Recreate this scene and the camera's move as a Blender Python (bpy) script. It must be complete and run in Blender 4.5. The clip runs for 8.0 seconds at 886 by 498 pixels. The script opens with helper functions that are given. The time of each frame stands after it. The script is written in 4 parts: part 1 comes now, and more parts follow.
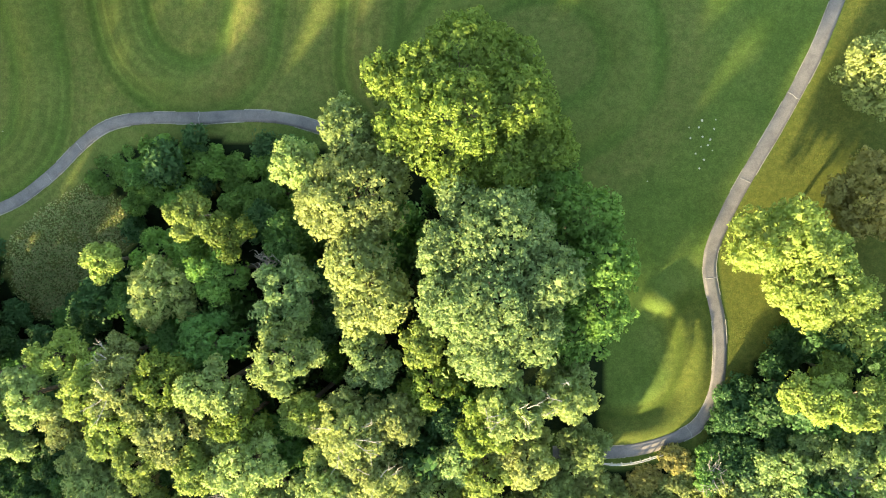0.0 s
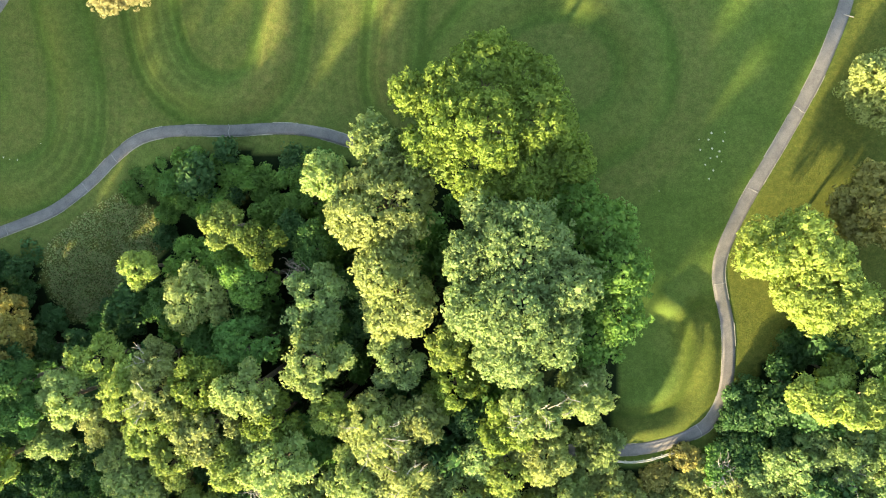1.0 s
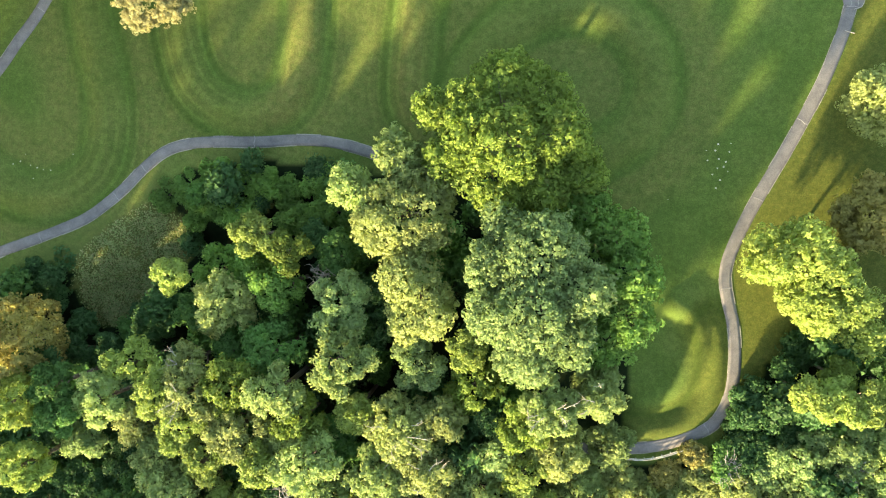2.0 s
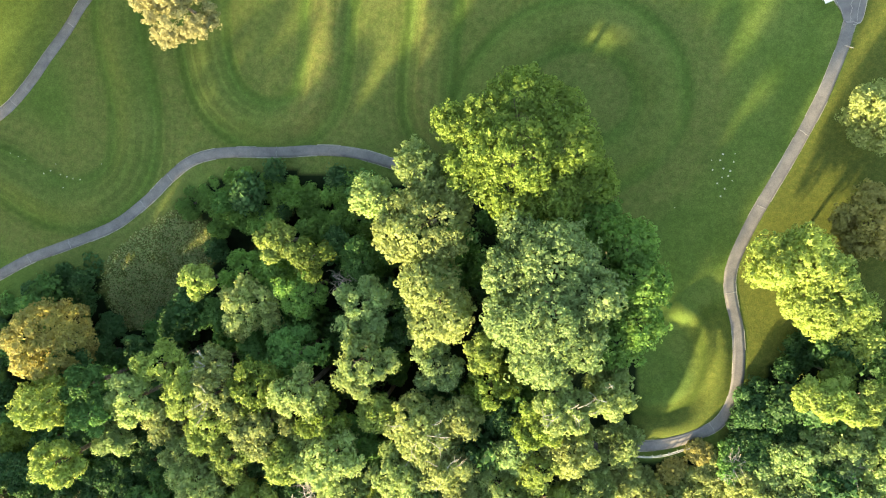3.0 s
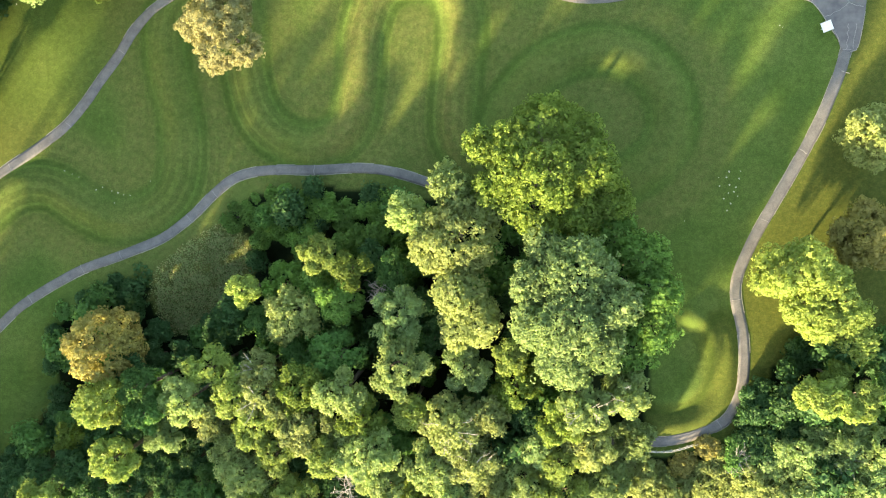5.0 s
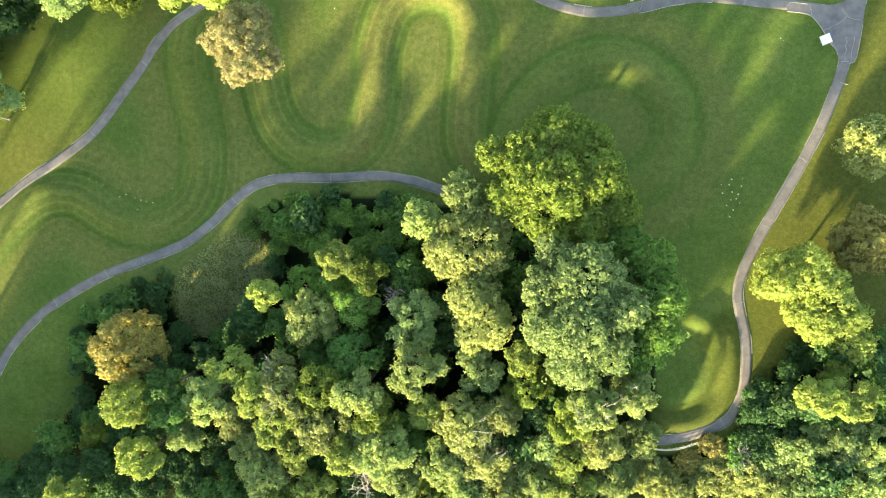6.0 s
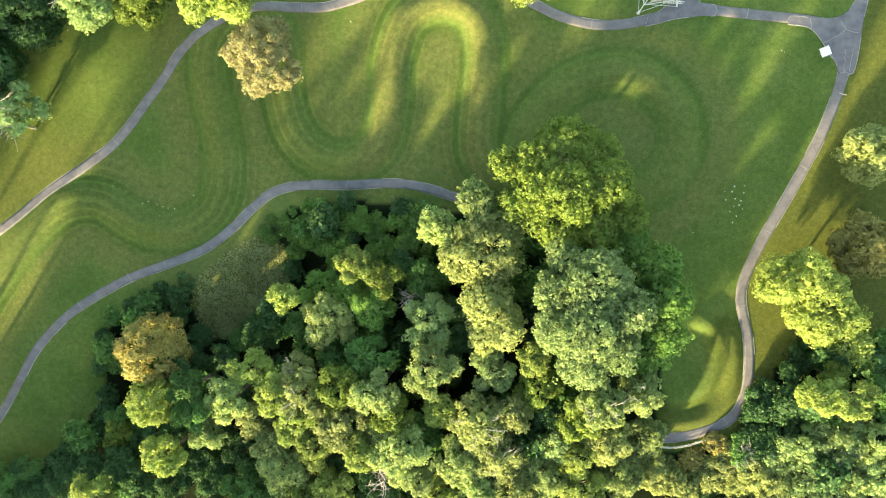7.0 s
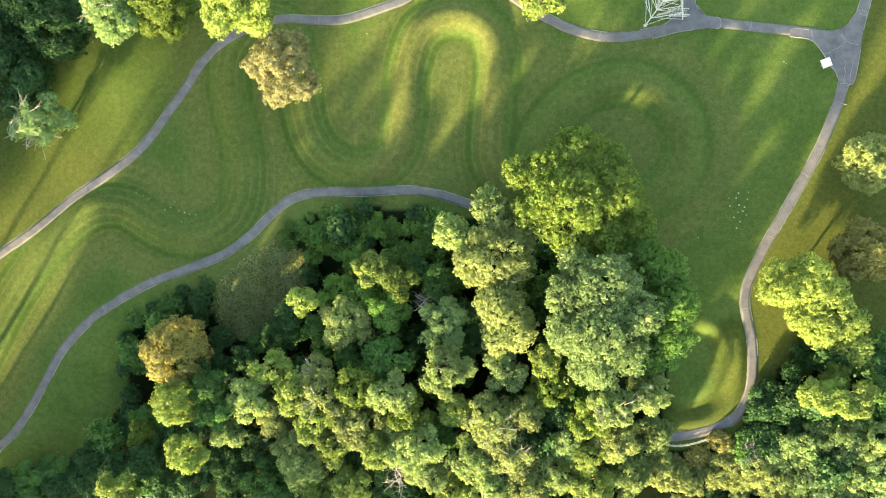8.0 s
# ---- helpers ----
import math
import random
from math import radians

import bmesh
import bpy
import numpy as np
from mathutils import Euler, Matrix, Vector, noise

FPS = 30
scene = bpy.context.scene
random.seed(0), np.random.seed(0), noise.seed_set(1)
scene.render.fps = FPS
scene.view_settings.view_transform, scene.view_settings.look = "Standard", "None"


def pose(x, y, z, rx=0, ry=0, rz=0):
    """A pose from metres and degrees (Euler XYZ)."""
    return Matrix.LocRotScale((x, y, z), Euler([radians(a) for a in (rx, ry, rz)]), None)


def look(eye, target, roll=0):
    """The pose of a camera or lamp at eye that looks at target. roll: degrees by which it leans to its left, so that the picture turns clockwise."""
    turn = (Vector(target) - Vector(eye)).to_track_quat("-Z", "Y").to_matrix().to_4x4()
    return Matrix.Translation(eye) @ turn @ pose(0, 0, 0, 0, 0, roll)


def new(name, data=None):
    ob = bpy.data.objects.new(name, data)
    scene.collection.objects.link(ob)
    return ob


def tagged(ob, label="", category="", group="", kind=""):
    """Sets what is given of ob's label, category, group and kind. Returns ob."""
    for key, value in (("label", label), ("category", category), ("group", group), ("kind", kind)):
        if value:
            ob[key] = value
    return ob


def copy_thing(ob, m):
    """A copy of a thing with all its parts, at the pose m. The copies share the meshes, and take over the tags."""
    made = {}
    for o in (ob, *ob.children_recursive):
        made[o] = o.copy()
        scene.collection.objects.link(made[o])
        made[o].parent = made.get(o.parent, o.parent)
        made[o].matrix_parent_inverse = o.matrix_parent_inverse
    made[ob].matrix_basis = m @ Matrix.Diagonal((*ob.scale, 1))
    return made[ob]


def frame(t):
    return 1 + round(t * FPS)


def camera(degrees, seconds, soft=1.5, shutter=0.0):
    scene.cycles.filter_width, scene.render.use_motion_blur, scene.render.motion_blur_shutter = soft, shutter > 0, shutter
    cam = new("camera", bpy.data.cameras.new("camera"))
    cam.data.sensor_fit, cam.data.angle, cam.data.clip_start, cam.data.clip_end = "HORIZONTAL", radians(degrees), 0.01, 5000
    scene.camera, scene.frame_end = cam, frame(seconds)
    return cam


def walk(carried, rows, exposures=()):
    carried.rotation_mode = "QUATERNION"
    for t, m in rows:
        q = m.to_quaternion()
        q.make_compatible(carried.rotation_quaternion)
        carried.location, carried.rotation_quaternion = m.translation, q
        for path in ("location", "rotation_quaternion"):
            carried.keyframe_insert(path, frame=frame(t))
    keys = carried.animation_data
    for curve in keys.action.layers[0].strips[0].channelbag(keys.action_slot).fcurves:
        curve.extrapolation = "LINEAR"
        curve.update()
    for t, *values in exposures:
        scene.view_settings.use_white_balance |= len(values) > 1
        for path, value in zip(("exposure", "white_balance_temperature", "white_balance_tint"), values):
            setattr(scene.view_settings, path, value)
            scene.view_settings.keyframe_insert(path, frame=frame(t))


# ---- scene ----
cam = camera(66.00, 8.0, soft=1.1)
PATH = [
    (0.0, pose(5.947, 1.763, 94.444, -2.145, 4.438, 0.664)),
    (1.0, pose(3.491, 3.063, 98.842, -2.239, 4.529, 0.583)),
    (2.0, pose(1.253, 4.329, 103.199, -2.324, 4.572, 0.500)),
    (3.0, pose(-0.816, 5.554, 107.525, -2.396, 4.581, 0.418)),
    (4.0, pose(-2.766, 6.736, 111.832, -2.453, 4.573, 0.339)),
    (5.0, pose(-4.646, 7.871, 116.132, -2.492, 4.564, 0.266)),
    (6.0, pose(-6.505, 8.955, 120.436, -2.509, 4.569, 0.199)),
    (7.0, pose(-8.394, 9.985, 124.755, -2.502, 4.603, 0.143)),
    (8.0, pose(-10.362, 10.956, 129.102, -2.467, 4.684, 0.098)),
]
walk(cam, PATH, [(0.0, 2.7, 8000, 8), (8.0, 2.7, 8000, 8)])

# ---- light ----
SUN_EL, SHADOW = radians(12.2), Vector((0.545, 0.838))  # height of the sun, way the shadows fall
world = bpy.data.worlds.new("sky")
world.use_nodes = True
scene.world = world
sky = world.node_tree.nodes.new("ShaderNodeTexSky")
sky.sky_type, sky.sun_disc = "NISHITA", False
sky.sun_elevation, sky.sun_rotation = SUN_EL, math.atan2(-SHADOW.x, -SHADOW.y)
sky.air_density, sky.dust_density, sky.ozone_density = 1.0, 1.0, 1.0
background = world.node_tree.nodes["Background"]
background.inputs["Strength"].default_value = 0.152
world.node_tree.links.new(sky.outputs["Color"], background.inputs["Color"])
lamp = bpy.data.lights.new("sun", "SUN")
lamp.energy, lamp.angle, lamp.color = 4.5, radians(2.0), (1.0, 0.85, 0.58)
sun = new("sun", lamp)
sun.matrix_world = look((0, 0, 0), (SHADOW.x * math.cos(SUN_EL), SHADOW.y * math.cos(SUN_EL), -math.sin(SUN_EL)))

# ---- materials ----
rng = np.random.default_rng(7)


def material(name, rough=0.9):
    m = bpy.data.materials.new(name)
    m.use_nodes = True
    b = m.node_tree.nodes["Principled BSDF"]
    b.inputs["Roughness"].default_value = rough
    b.inputs["Specular IOR Level"].default_value = 0.25
    return m, m.node_tree.nodes, m.node_tree.links, b


def noise_node(n, l, scale, detail=4.0, rough=0.6):
    c = n.new("ShaderNodeTexCoord")
    t = n.new("ShaderNodeTexNoise")
    t.inputs["Scale"].default_value = scale
    t.inputs["Detail"].default_value = detail
    t.inputs["Roughness"].default_value = rough
    l.new(c.outputs["Object"], t.inputs["Vector"])
    return t.outputs["Fac"]


def ramp(n, l, fac, *stops):
    r = n.new("ShaderNodeValToRGB")
    el = r.color_ramp.elements
    while len(el) < len(stops):
        el.new(0.5)
    for e, (p, c) in zip(el, stops):
        e.position, e.color = p, (*c, 1)
    l.new(fac, r.inputs["Fac"])
    return r.outputs["Color"]


def mix(n, l, fac, a, b, kind="MIX"):
    m = n.new("ShaderNodeMix")
    m.data_type, m.blend_type = "RGBA", kind
    for s, v in ((m.inputs[0], fac), (m.inputs[6], a), (m.inputs[7], b)):
        if isinstance(v, (int, float)):
            s.default_value = v
        elif isinstance(v, tuple):
            s.default_value = (*v, 1)
        else:
            l.new(v, s)
    return m.outputs[2]


def bump(n, l, b, height, strength, distance):
    k = n.new("ShaderNodeBump")
    k.inputs["Strength"].default_value, k.inputs["Distance"].default_value = strength, distance
    l.new(height, k.inputs["Height"])
    l.new(k.outputs["Normal"], b.inputs["Normal"])


def attribute(n, name):
    a = n.new("ShaderNodeAttribute")
    a.attribute_name = name
    return a.outputs["Fac"]


def leaf_material(name, dark, mid, light, see_through=0.5):
    m, n, l, b = material(name, 0.6)
    geo = n.new("ShaderNodeNewGeometry")
    leaf = ramp(n, l, geo.outputs["Random Per Island"], (0.0, dark), (0.55, mid), (1.0, light))
    patch = ramp(n, l, noise_node(n, l, 0.35, 3), (0.3, tuple(0.7 * v for v in mid)), (0.7, tuple(min(1, 1.3 * v) for v in mid)))
    colour = mix(n, l, 0.6, leaf, patch)
    info = n.new("ShaderNodeObjectInfo")
    hue = n.new("ShaderNodeHueSaturation")
    span = n.new("ShaderNodeMapRange")
    span.inputs["To Min"].default_value, span.inputs["To Max"].default_value = 0.8, 1.2
    l.new(info.outputs["Random"], span.inputs["Value"])
    l.new(span.outputs["Result"], hue.inputs["Value"])
    l.new(colour, hue.inputs["Color"])
    l.new(hue.outputs["Color"], b.inputs["Base Color"])
    thin = n.new("ShaderNodeBsdfTranslucent")
    both = n.new("ShaderNodeMixShader")
    both.inputs[0].default_value = see_through
    l.new(hue.outputs["Color"], thin.inputs["Color"])
    l.new(b.outputs[0], both.inputs[1])
    l.new(thin.outputs[0], both.inputs[2])
    l.new(both.outputs[0], n["Material Output"].inputs["Surface"])
    return m


def foliage(name, r, g, b):
    return leaf_material(name, (r * 0.78, g * 0.8, b * 0.8), (r, g, b), (min(1, r * 1.2), min(1, g * 1.17), b * 1.2))


LEAF = {
    "oak": foliage("oak_leaves", 0.17, 0.25, 0.05),
    "green": foliage("green_leaves", 0.105, 0.235, 0.062),
    "fresh": foliage("fresh_green_leaves", 0.15, 0.29, 0.065),
    # dark green, with the shade of the wood's gaps put into it too
    "deep": foliage("deep_green_shaded_leaves", 0.06, 0.145, 0.05),
    "blue": foliage("blue_green_leaves", 0.265, 0.385, 0.15),
    "pale": foliage("pale_green_leaves", 0.275, 0.37, 0.13),
    "straw": foliage("yellowing_leaves", 0.315, 0.38, 0.135),
    "lemon": foliage("lemon_leaves", 0.265, 0.355, 0.09),
    "cream": foliage("cream_leaves", 0.4, 0.395, 0.19),
    "rust": foliage("rusty_leaves", 0.32, 0.3, 0.1),
}

m, n, l, b = material("bark")
l.new(ramp(n, l, noise_node(n, l, 3.0, 6), (0.3, (0.07, 0.055, 0.04)), (0.7, (0.2, 0.17, 0.13))), b.inputs["Base Color"])
bump(n, l, b, noise_node(n, l, 8.0, 6), 0.8, 0.05)
BARK = m
m, n, l, b = material("dead_wood")
l.new(ramp(n, l, noise_node(n, l, 4.0, 5), (0.3, (0.22, 0.2, 0.17)), (0.7, (0.42, 0.39, 0.35))), b.inputs["Base Color"])
DEAD = m

m, n, l, b = material("grass", 0.95)
b.inputs["Specular IOR Level"].default_value = 0.05
lawn = ramp(n, l, noise_node(n, l, 0.09, 5, 0.65), (0.32, (0.06, 0.108, 0.024)), (0.5, (0.078, 0.125, 0.03)), (0.7, (0.103, 0.141, 0.039)))
blades = ramp(n, l, noise_node(n, l, 5.0, 8, 0.85), (0.34, (0.6, 0.6, 0.6)), (0.66, (1.34, 1.34, 1.34)))
dry_and_lit = ramp(n, l, noise_node(n, l, 0.7, 6, 0.7), (0.3, (0.078, 0.11, 0.028)), (0.7, (0.142, 0.143, 0.049)))
tall = ramp(n, l, noise_node(n, l, 1.6, 6, 0.75), (0.3, (0.056, 0.08, 0.018)), (0.7, (0.105, 0.114, 0.029)))
# near-black: the shade under the trees is put into the ground colour
shaded_floor = ramp(n, l, noise_node(n, l, 0.8, 6, 0.7), (0.3, (0.005, 0.011, 0.004)), (0.7, (0.011, 0.019, 0.007)))
colour = mix(n, l, attribute(n, "dry_and_lit"), lawn, dry_and_lit)
colour = mix(n, l, attribute(n, "tall"), colour, tall)
colour = mix(n, l, attribute(n, "lush_and_trough"), colour, (0.03, 0.07, 0.012))
mottle = ramp(n, l, noise_node(n, l, 1.1, 5, 0.7), (0.32, (0.8, 0.82, 0.78)), (0.68, (1.2, 1.18, 1.15)))
colour = mix(n, l, 1.0, colour, mottle, "MULTIPLY")
colour = mix(n, l, 1.0, colour, blades, "MULTIPLY")
lines = n.new("ShaderNodeMath")
lines.operation = "MULTIPLY"
lines.inputs[1].default_value = 4.2
l.new(attribute(n, "along"), lines.inputs[0])
wave = n.new("ShaderNodeMath")
wave.operation = "SINE"
l.new(lines.outputs[0], wave.inputs[0])
mown = ramp(n, l, wave.outputs[0], (0.0, (0.85, 0.86, 0.84)), (1.0, (1.15, 1.14, 1.1)))
colour = mix(n, l, attribute(n, "striped"), colour, mix(n, l, 1.0, colour, mown, "MULTIPLY"))
colour = mix(n, l, attribute(n, "shaded_floor"), colour, shaded_floor)
l.new(colour, b.inputs["Base Color"])
bump(n, l, b, noise_node(n, l, 6.0, 6, 0.8), 0.9, 0.12)
GRASS = m

m, n, l, b = material("asphalt", 0.85)
worn = ramp(n, l, noise_node(n, l, 0.5, 6, 0.7), (0.3, (0.105, 0.103, 0.104)), (0.7, (0.19, 0.18, 0.174)))
grain = ramp(n, l, noise_node(n, l, 9.0, 4, 0.7), (0.3, (0.75, 0.75, 0.75)), (0.7, (1.2, 1.2, 1.2)))
l.new(mix(n, l, 1.0, worn, grain, "MULTIPLY"), b.inputs["Base Color"])
bump(n, l, b, noise_node(n, l, 30.0, 3), 0.4, 0.01)
ASPHALT = m


def speckled(name, a, c, scale, rough=0.8):
    mm, nn, ll, bb = material(name, rough)
    ll.new(ramp(nn, ll, noise_node(nn, ll, scale, 5), (0.3, a), (0.7, c)), bb.inputs["Base Color"])
    return mm


PALE = speckled("pale_stone", (0.32, 0.31, 0.25), (0.54, 0.52, 0.43), 3.0)
WHITE = speckled("white_paint", (0.66, 0.66, 0.63), (0.82, 0.82, 0.79), 2.0, 0.5)

# ---- plan ----


def spline(points, step=1.0):
    """A smooth line through the points, sampled evenly."""
    p = np.array(points, float)
    p = np.vstack([2 * p[0] - p[1], p, 2 * p[-1] - p[-2]])
    out = []
    for a, bb, c, d in zip(p, p[1:], p[2:], p[3:]):
        k = max(2, int(np.linalg.norm(c - bb) / step))
        u = np.linspace(0, 1, k, endpoint=False)[:, None]
        out.append(0.5 * (2 * bb + (c - a) * u + (2 * a - 5 * bb + 4 * c - d) * u**2 + (3 * bb - a - 3 * c + d) * u**3))
    return np.vstack([*out, p[-2:-1]])


LOWER_PATH = spline([(-119.44, -44.02), (-111.71, -35.73), (-107.90, -32.10), (-104.06, -26.52), (-100.87, -21.23), (-98.32, -16.57), (-95.21, -12.73), (-90.92, -8.78), (-86.70, -5.89), (-82.51, -3.47), (-78.37, -1.41), (-73.67, 0.31), (-69.02, 2.02), (-63.81, 4.16), (-60.35, 6.39), (-56.91, 9.26), (-54.05, 12.12), (-50.65, 14.63), (-47.28, 15.82), (-42.83, 16.24), (-36.22, 16.22), (-29.66, 16.52), (-24.77, 16.29), (-21.00, 15.53), (-17.24, 14.34), (-13.50, 13.17), (-7.65, 11.35)])
RIGHT_PATH = spline([(14.25, -29.9), (18.4, -29.8), (21.4, -29.55), (24.0, -29.3), (26.9, -28.65), (30.5, -27.35), (33.4, -25.75), (34.85, -23.75), (35.75, -21.5), (36.2, -19.0), (36.35, -15.1), (36.05, -10.9), (35.15, -6.75), (34.75, -3.8), (35.25, -0.6), (37.1, 4.0), (38.5, 6.9), (40.3, 10.3), (42.9, 14.95), (45.5, 20.1), (47.8, 25.1), (49.55, 29.7), (50.45, 32.3), (51.2, 35.4), (52.45, 40.06), (53.34, 45.02), (54.28, 48.95), (56.12, 54.81), (60.66, 67.33)])
UPPER_PATH = spline([(-125.53, -6.56), (-110.41, 3.70), (-105.47, 6.80), (-100.55, 10.21), (-94.46, 15.06), (-88.45, 18.84), (-84.28, 21.71), (-80.72, 24.45), (-77.16, 28.27), (-74.20, 32.30), (-71.26, 36.08), (-68.34, 40.37), (-65.45, 43.34), (-62.60, 45.11), (-58.08, 47.48), (-53.60, 48.65), (-49.17, 48.97), (-44.76, 48.75), (-40.38, 48.75), (-36.02, 49.69), (-31.69, 51.05), (-28.46, 52.22), (-24.18, 54.70), (-18.88, 56.10), (-12.56, 54.88), (-8.37, 52.49), (-5.23, 50.34), (-1.59, 48.19), (3.07, 46.02), (8.21, 44.66), (13.31, 44.55), (18.35, 45.45), (22.35, 46.57), (26.34, 47.08), (31.31, 46.35), (37.23, 45.60), (45.06, 44.62), (50.89, 43.09)])
SERPENT = spline([(-118.72, -23.95), (-112.81, -13.35), (-108.91, -6.37), (-103.21, 1.69), (-97.02, 8.52), (-90.37, 13.03), (-83.89, 13.25), (-78.13, 9.90), (-72.37, 7.68), (-65.45, 8.81), (-61.05, 13.00), (-59.82, 19.58), (-60.61, 27.22), (-62.52, 35.93), (-61.72, 43.48), (-56.95, 48.20), (-51.39, 47.53), (-48.70, 41.07), (-48.23, 32.48), (-45.53, 24.91), (-40.04, 20.77), (-34.00, 20.73), (-29.85, 24.23), (-28.31, 31.14), (-27.64, 39.60), (-24.73, 46.68), (-18.87, 49.04), (-13.06, 46.82), (-10.83, 40.32), (-11.64, 30.92), (-11.93, 22.50), (-8.21, 17.19), (-5.06, 20.34), (-2.48, 27.14), (3.18, 33.32), (10.35, 35.99), (17.49, 34.85), (22.62, 29.95), (23.93, 23.77), (21.59, 18.11), (15.74, 13.97)])
COIL = spline([(21.96, -27.07), (25.24, -26.88), (28.28, -26.16), (31.09, -24.29), (32.95, -21.30), (33.48, -17.62), (33.51, -13.95), (32.84, -10.83)])
COIL_INNER = spline([(23.16, -21.90), (25.09, -21.43), (27.50, -19.90), (29.68, -17.33), (31.03, -14.16), (30.68, -11.35), (29.53, -9.28), (28.10, -8.05)])


def away(x, y, line):
    """Distance in plan from points to a line of close samples."""
    x, y = np.asarray(x, float), np.asarray(y, float)
    best = np.full(x.shape, 1e9)
    lo, hi = line.min(0) - 15, line.max(0) + 15
    near = (x > lo[0]) & (x < hi[0]) & (y > lo[1]) & (y < hi[1])
    if near.any():
        xs, ys = x[near], y[near]
        d = np.full(xs.shape, 1e9)
        for px, py in line:
            d = np.minimum(d, (xs - px) ** 2 + (ys - py) ** 2)
        best[near] = np.sqrt(d)
    return best


def smooth(v, a, c):
    u = np.clip((v - a) / (c - a), 0, 1)
    return u * u * (3 - 2 * u)


def bank(x, y):
    """How far a point lies down the wooded bank, 0 on the lawn to 1."""
    edge = np.interp(x, LOWER_PATH[:450, 0][np.argsort(LOWER_PATH[:450, 0])], LOWER_PATH[:450, 1][np.argsort(LOWER_PATH[:450, 0])])
    left = smooth(edge - y, 4, 18) * smooth(-x, 8, 22)
    return np.maximum(left, np.maximum(smooth(-y, 32, 60), smooth(-y, 30.5, 42) * smooth(x, 4, 14)))


def height(x, y):
    x, y = np.asarray(x, float), np.asarray(y, float)
    crest = lambda line, w, h: h * (1 - smooth(away(x, y, line), 0.4, w))
    rise = np.maximum(crest(SERPENT, 4.2, 1.0 + 0.55 * smooth(x, -42, -31) - 0.4 * smooth(x, -16, -8)), np.maximum(crest(COIL, 2.3, 0.75), crest(COIL_INNER, 3.0, 1.25)))
    swell = 0.12 * np.sin(x * 0.11 + 1) * np.sin(y * 0.13) + 0.08 * np.sin(x * 0.31 + y * 0.23)
    far = smooth(np.hypot(x, y), 150, 600) * (6 * np.sin(x / 190 + 2) * np.sin(y / 230) - 6)
    return rise + swell - (5.5 - 3.5 * smooth(-x, 75, 95) + 3.5 * smooth(x, 4, 14)) * bank(x, y) + far


def inside(x, y, outline):
    x, y = np.asarray(x, float), np.asarray(y, float)
    odd = np.zeros(x.shape, bool)
    for (ax, ay), (cx, cy) in zip(outline, np.roll(outline, -1, 0)):
        odd ^= ((ay > y) != (cy > y)) & (x < (cx - ax) * (y - ay) / (cy - ay + 1e-12) + ax)
    return odd


WOOD = np.array([(-137.84, -61.59), (-119.60, -48.79), (-104.49, -40.55), (-93.43, -36.11), (-85.73, -24.93), (-85.10, -13.48), (-80.86, -8.54), (-71.42, -3.14), (-63.38, -4.74), (-57.63, -2.45), (-52.98, 6.96), (-46.76, 11.90), (-36.23, 13.52), (-25.32, 12.43), (-15.63, 11.35), (-1.86, 11.88), (10.68, 7.68), (21.57, -0.67), (21.74, -11.21), (20.87, -21.86), (19.47, -32.09), (32.79, -30.61), (38.21, -23.57), (41.06, -16.14), (48.41, -11.83), (66.88, -10.49), (91.83, -20.20), (94.36, -82.40), (-139.39, -98.60)])

WEEDS = np.array([(-65.09, -1.03), (-60.04, 3.17), (-53.66, 6.89), (-49.19, 5.19), (-47.41, -0.42), (-51.57, -4.52), (-52.77, -8.53), (-59.07, -13.98), (-65.61, -14.08), (-67.46, -6.99)])

# ---- ground ----


def axis(lo, hi, step):
    inner = np.arange(lo, hi + step / 2, step)
    grow = np.cumsum(step * 1.22 ** np.arange(1, 36))
    grow = grow[grow < 3200]
    return np.concatenate([lo - grow[::-1], inner, hi + grow])


gx, gy = axis(-122, 75, 0.78), axis(-50, 68, 0.78)
GX, GY = np.meshgrid(gx, gy)
GZ = height(GX, GY)


def ground_at(x, y):
    """The height of the ground's own surface."""
    i, j = np.clip(np.searchsorted(gx, x) - 1, 0, len(gx) - 2), np.clip(np.searchsorted(gy, y) - 1, 0, len(gy) - 2)
    u, v = (x - gx[i]) / (gx[i + 1] - gx[i]), (y - gy[j]) / (gy[j + 1] - gy[j])
    return (GZ[j, i] * (1 - u) + GZ[j, i + 1] * u) * (1 - v) + (GZ[j + 1, i] * (1 - u) + GZ[j + 1, i + 1] * u) * v


def mesh_of(name, verts, faces, mat, flat=False):
    me = bpy.data.meshes.new(name)
    verts, faces = np.asarray(verts, np.float32), np.asarray(faces, np.int32)
    k = faces.shape[1]
    me.vertices.add(len(verts))
    me.vertices.foreach_set("co", verts.ravel())
    me.loops.add(faces.size)
    me.loops.foreach_set("vertex_index", faces.ravel())
    me.polygons.add(len(faces))
    me.polygons.foreach_set("loop_start", np.arange(0, faces.size, k, dtype=np.int32))
    me.polygons.foreach_set("loop_total", np.full(len(faces), k, np.int32))
    me.update(calc_edges=True)
    if not flat:
        me.shade_smooth()
    me.materials.append(mat)
    return me


def grid_faces(rows, cols):
    a = (np.arange(rows - 1)[:, None] * cols + np.arange(cols - 1)).ravel()
    return np.stack([a, a + 1, a + cols + 1, a + cols], 1)


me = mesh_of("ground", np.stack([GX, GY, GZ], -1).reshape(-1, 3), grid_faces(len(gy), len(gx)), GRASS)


def give(me, name, values):
    me.attributes.new(name, "FLOAT", "POINT").data.foreach_set("value", np.asarray(values, np.float32).ravel())


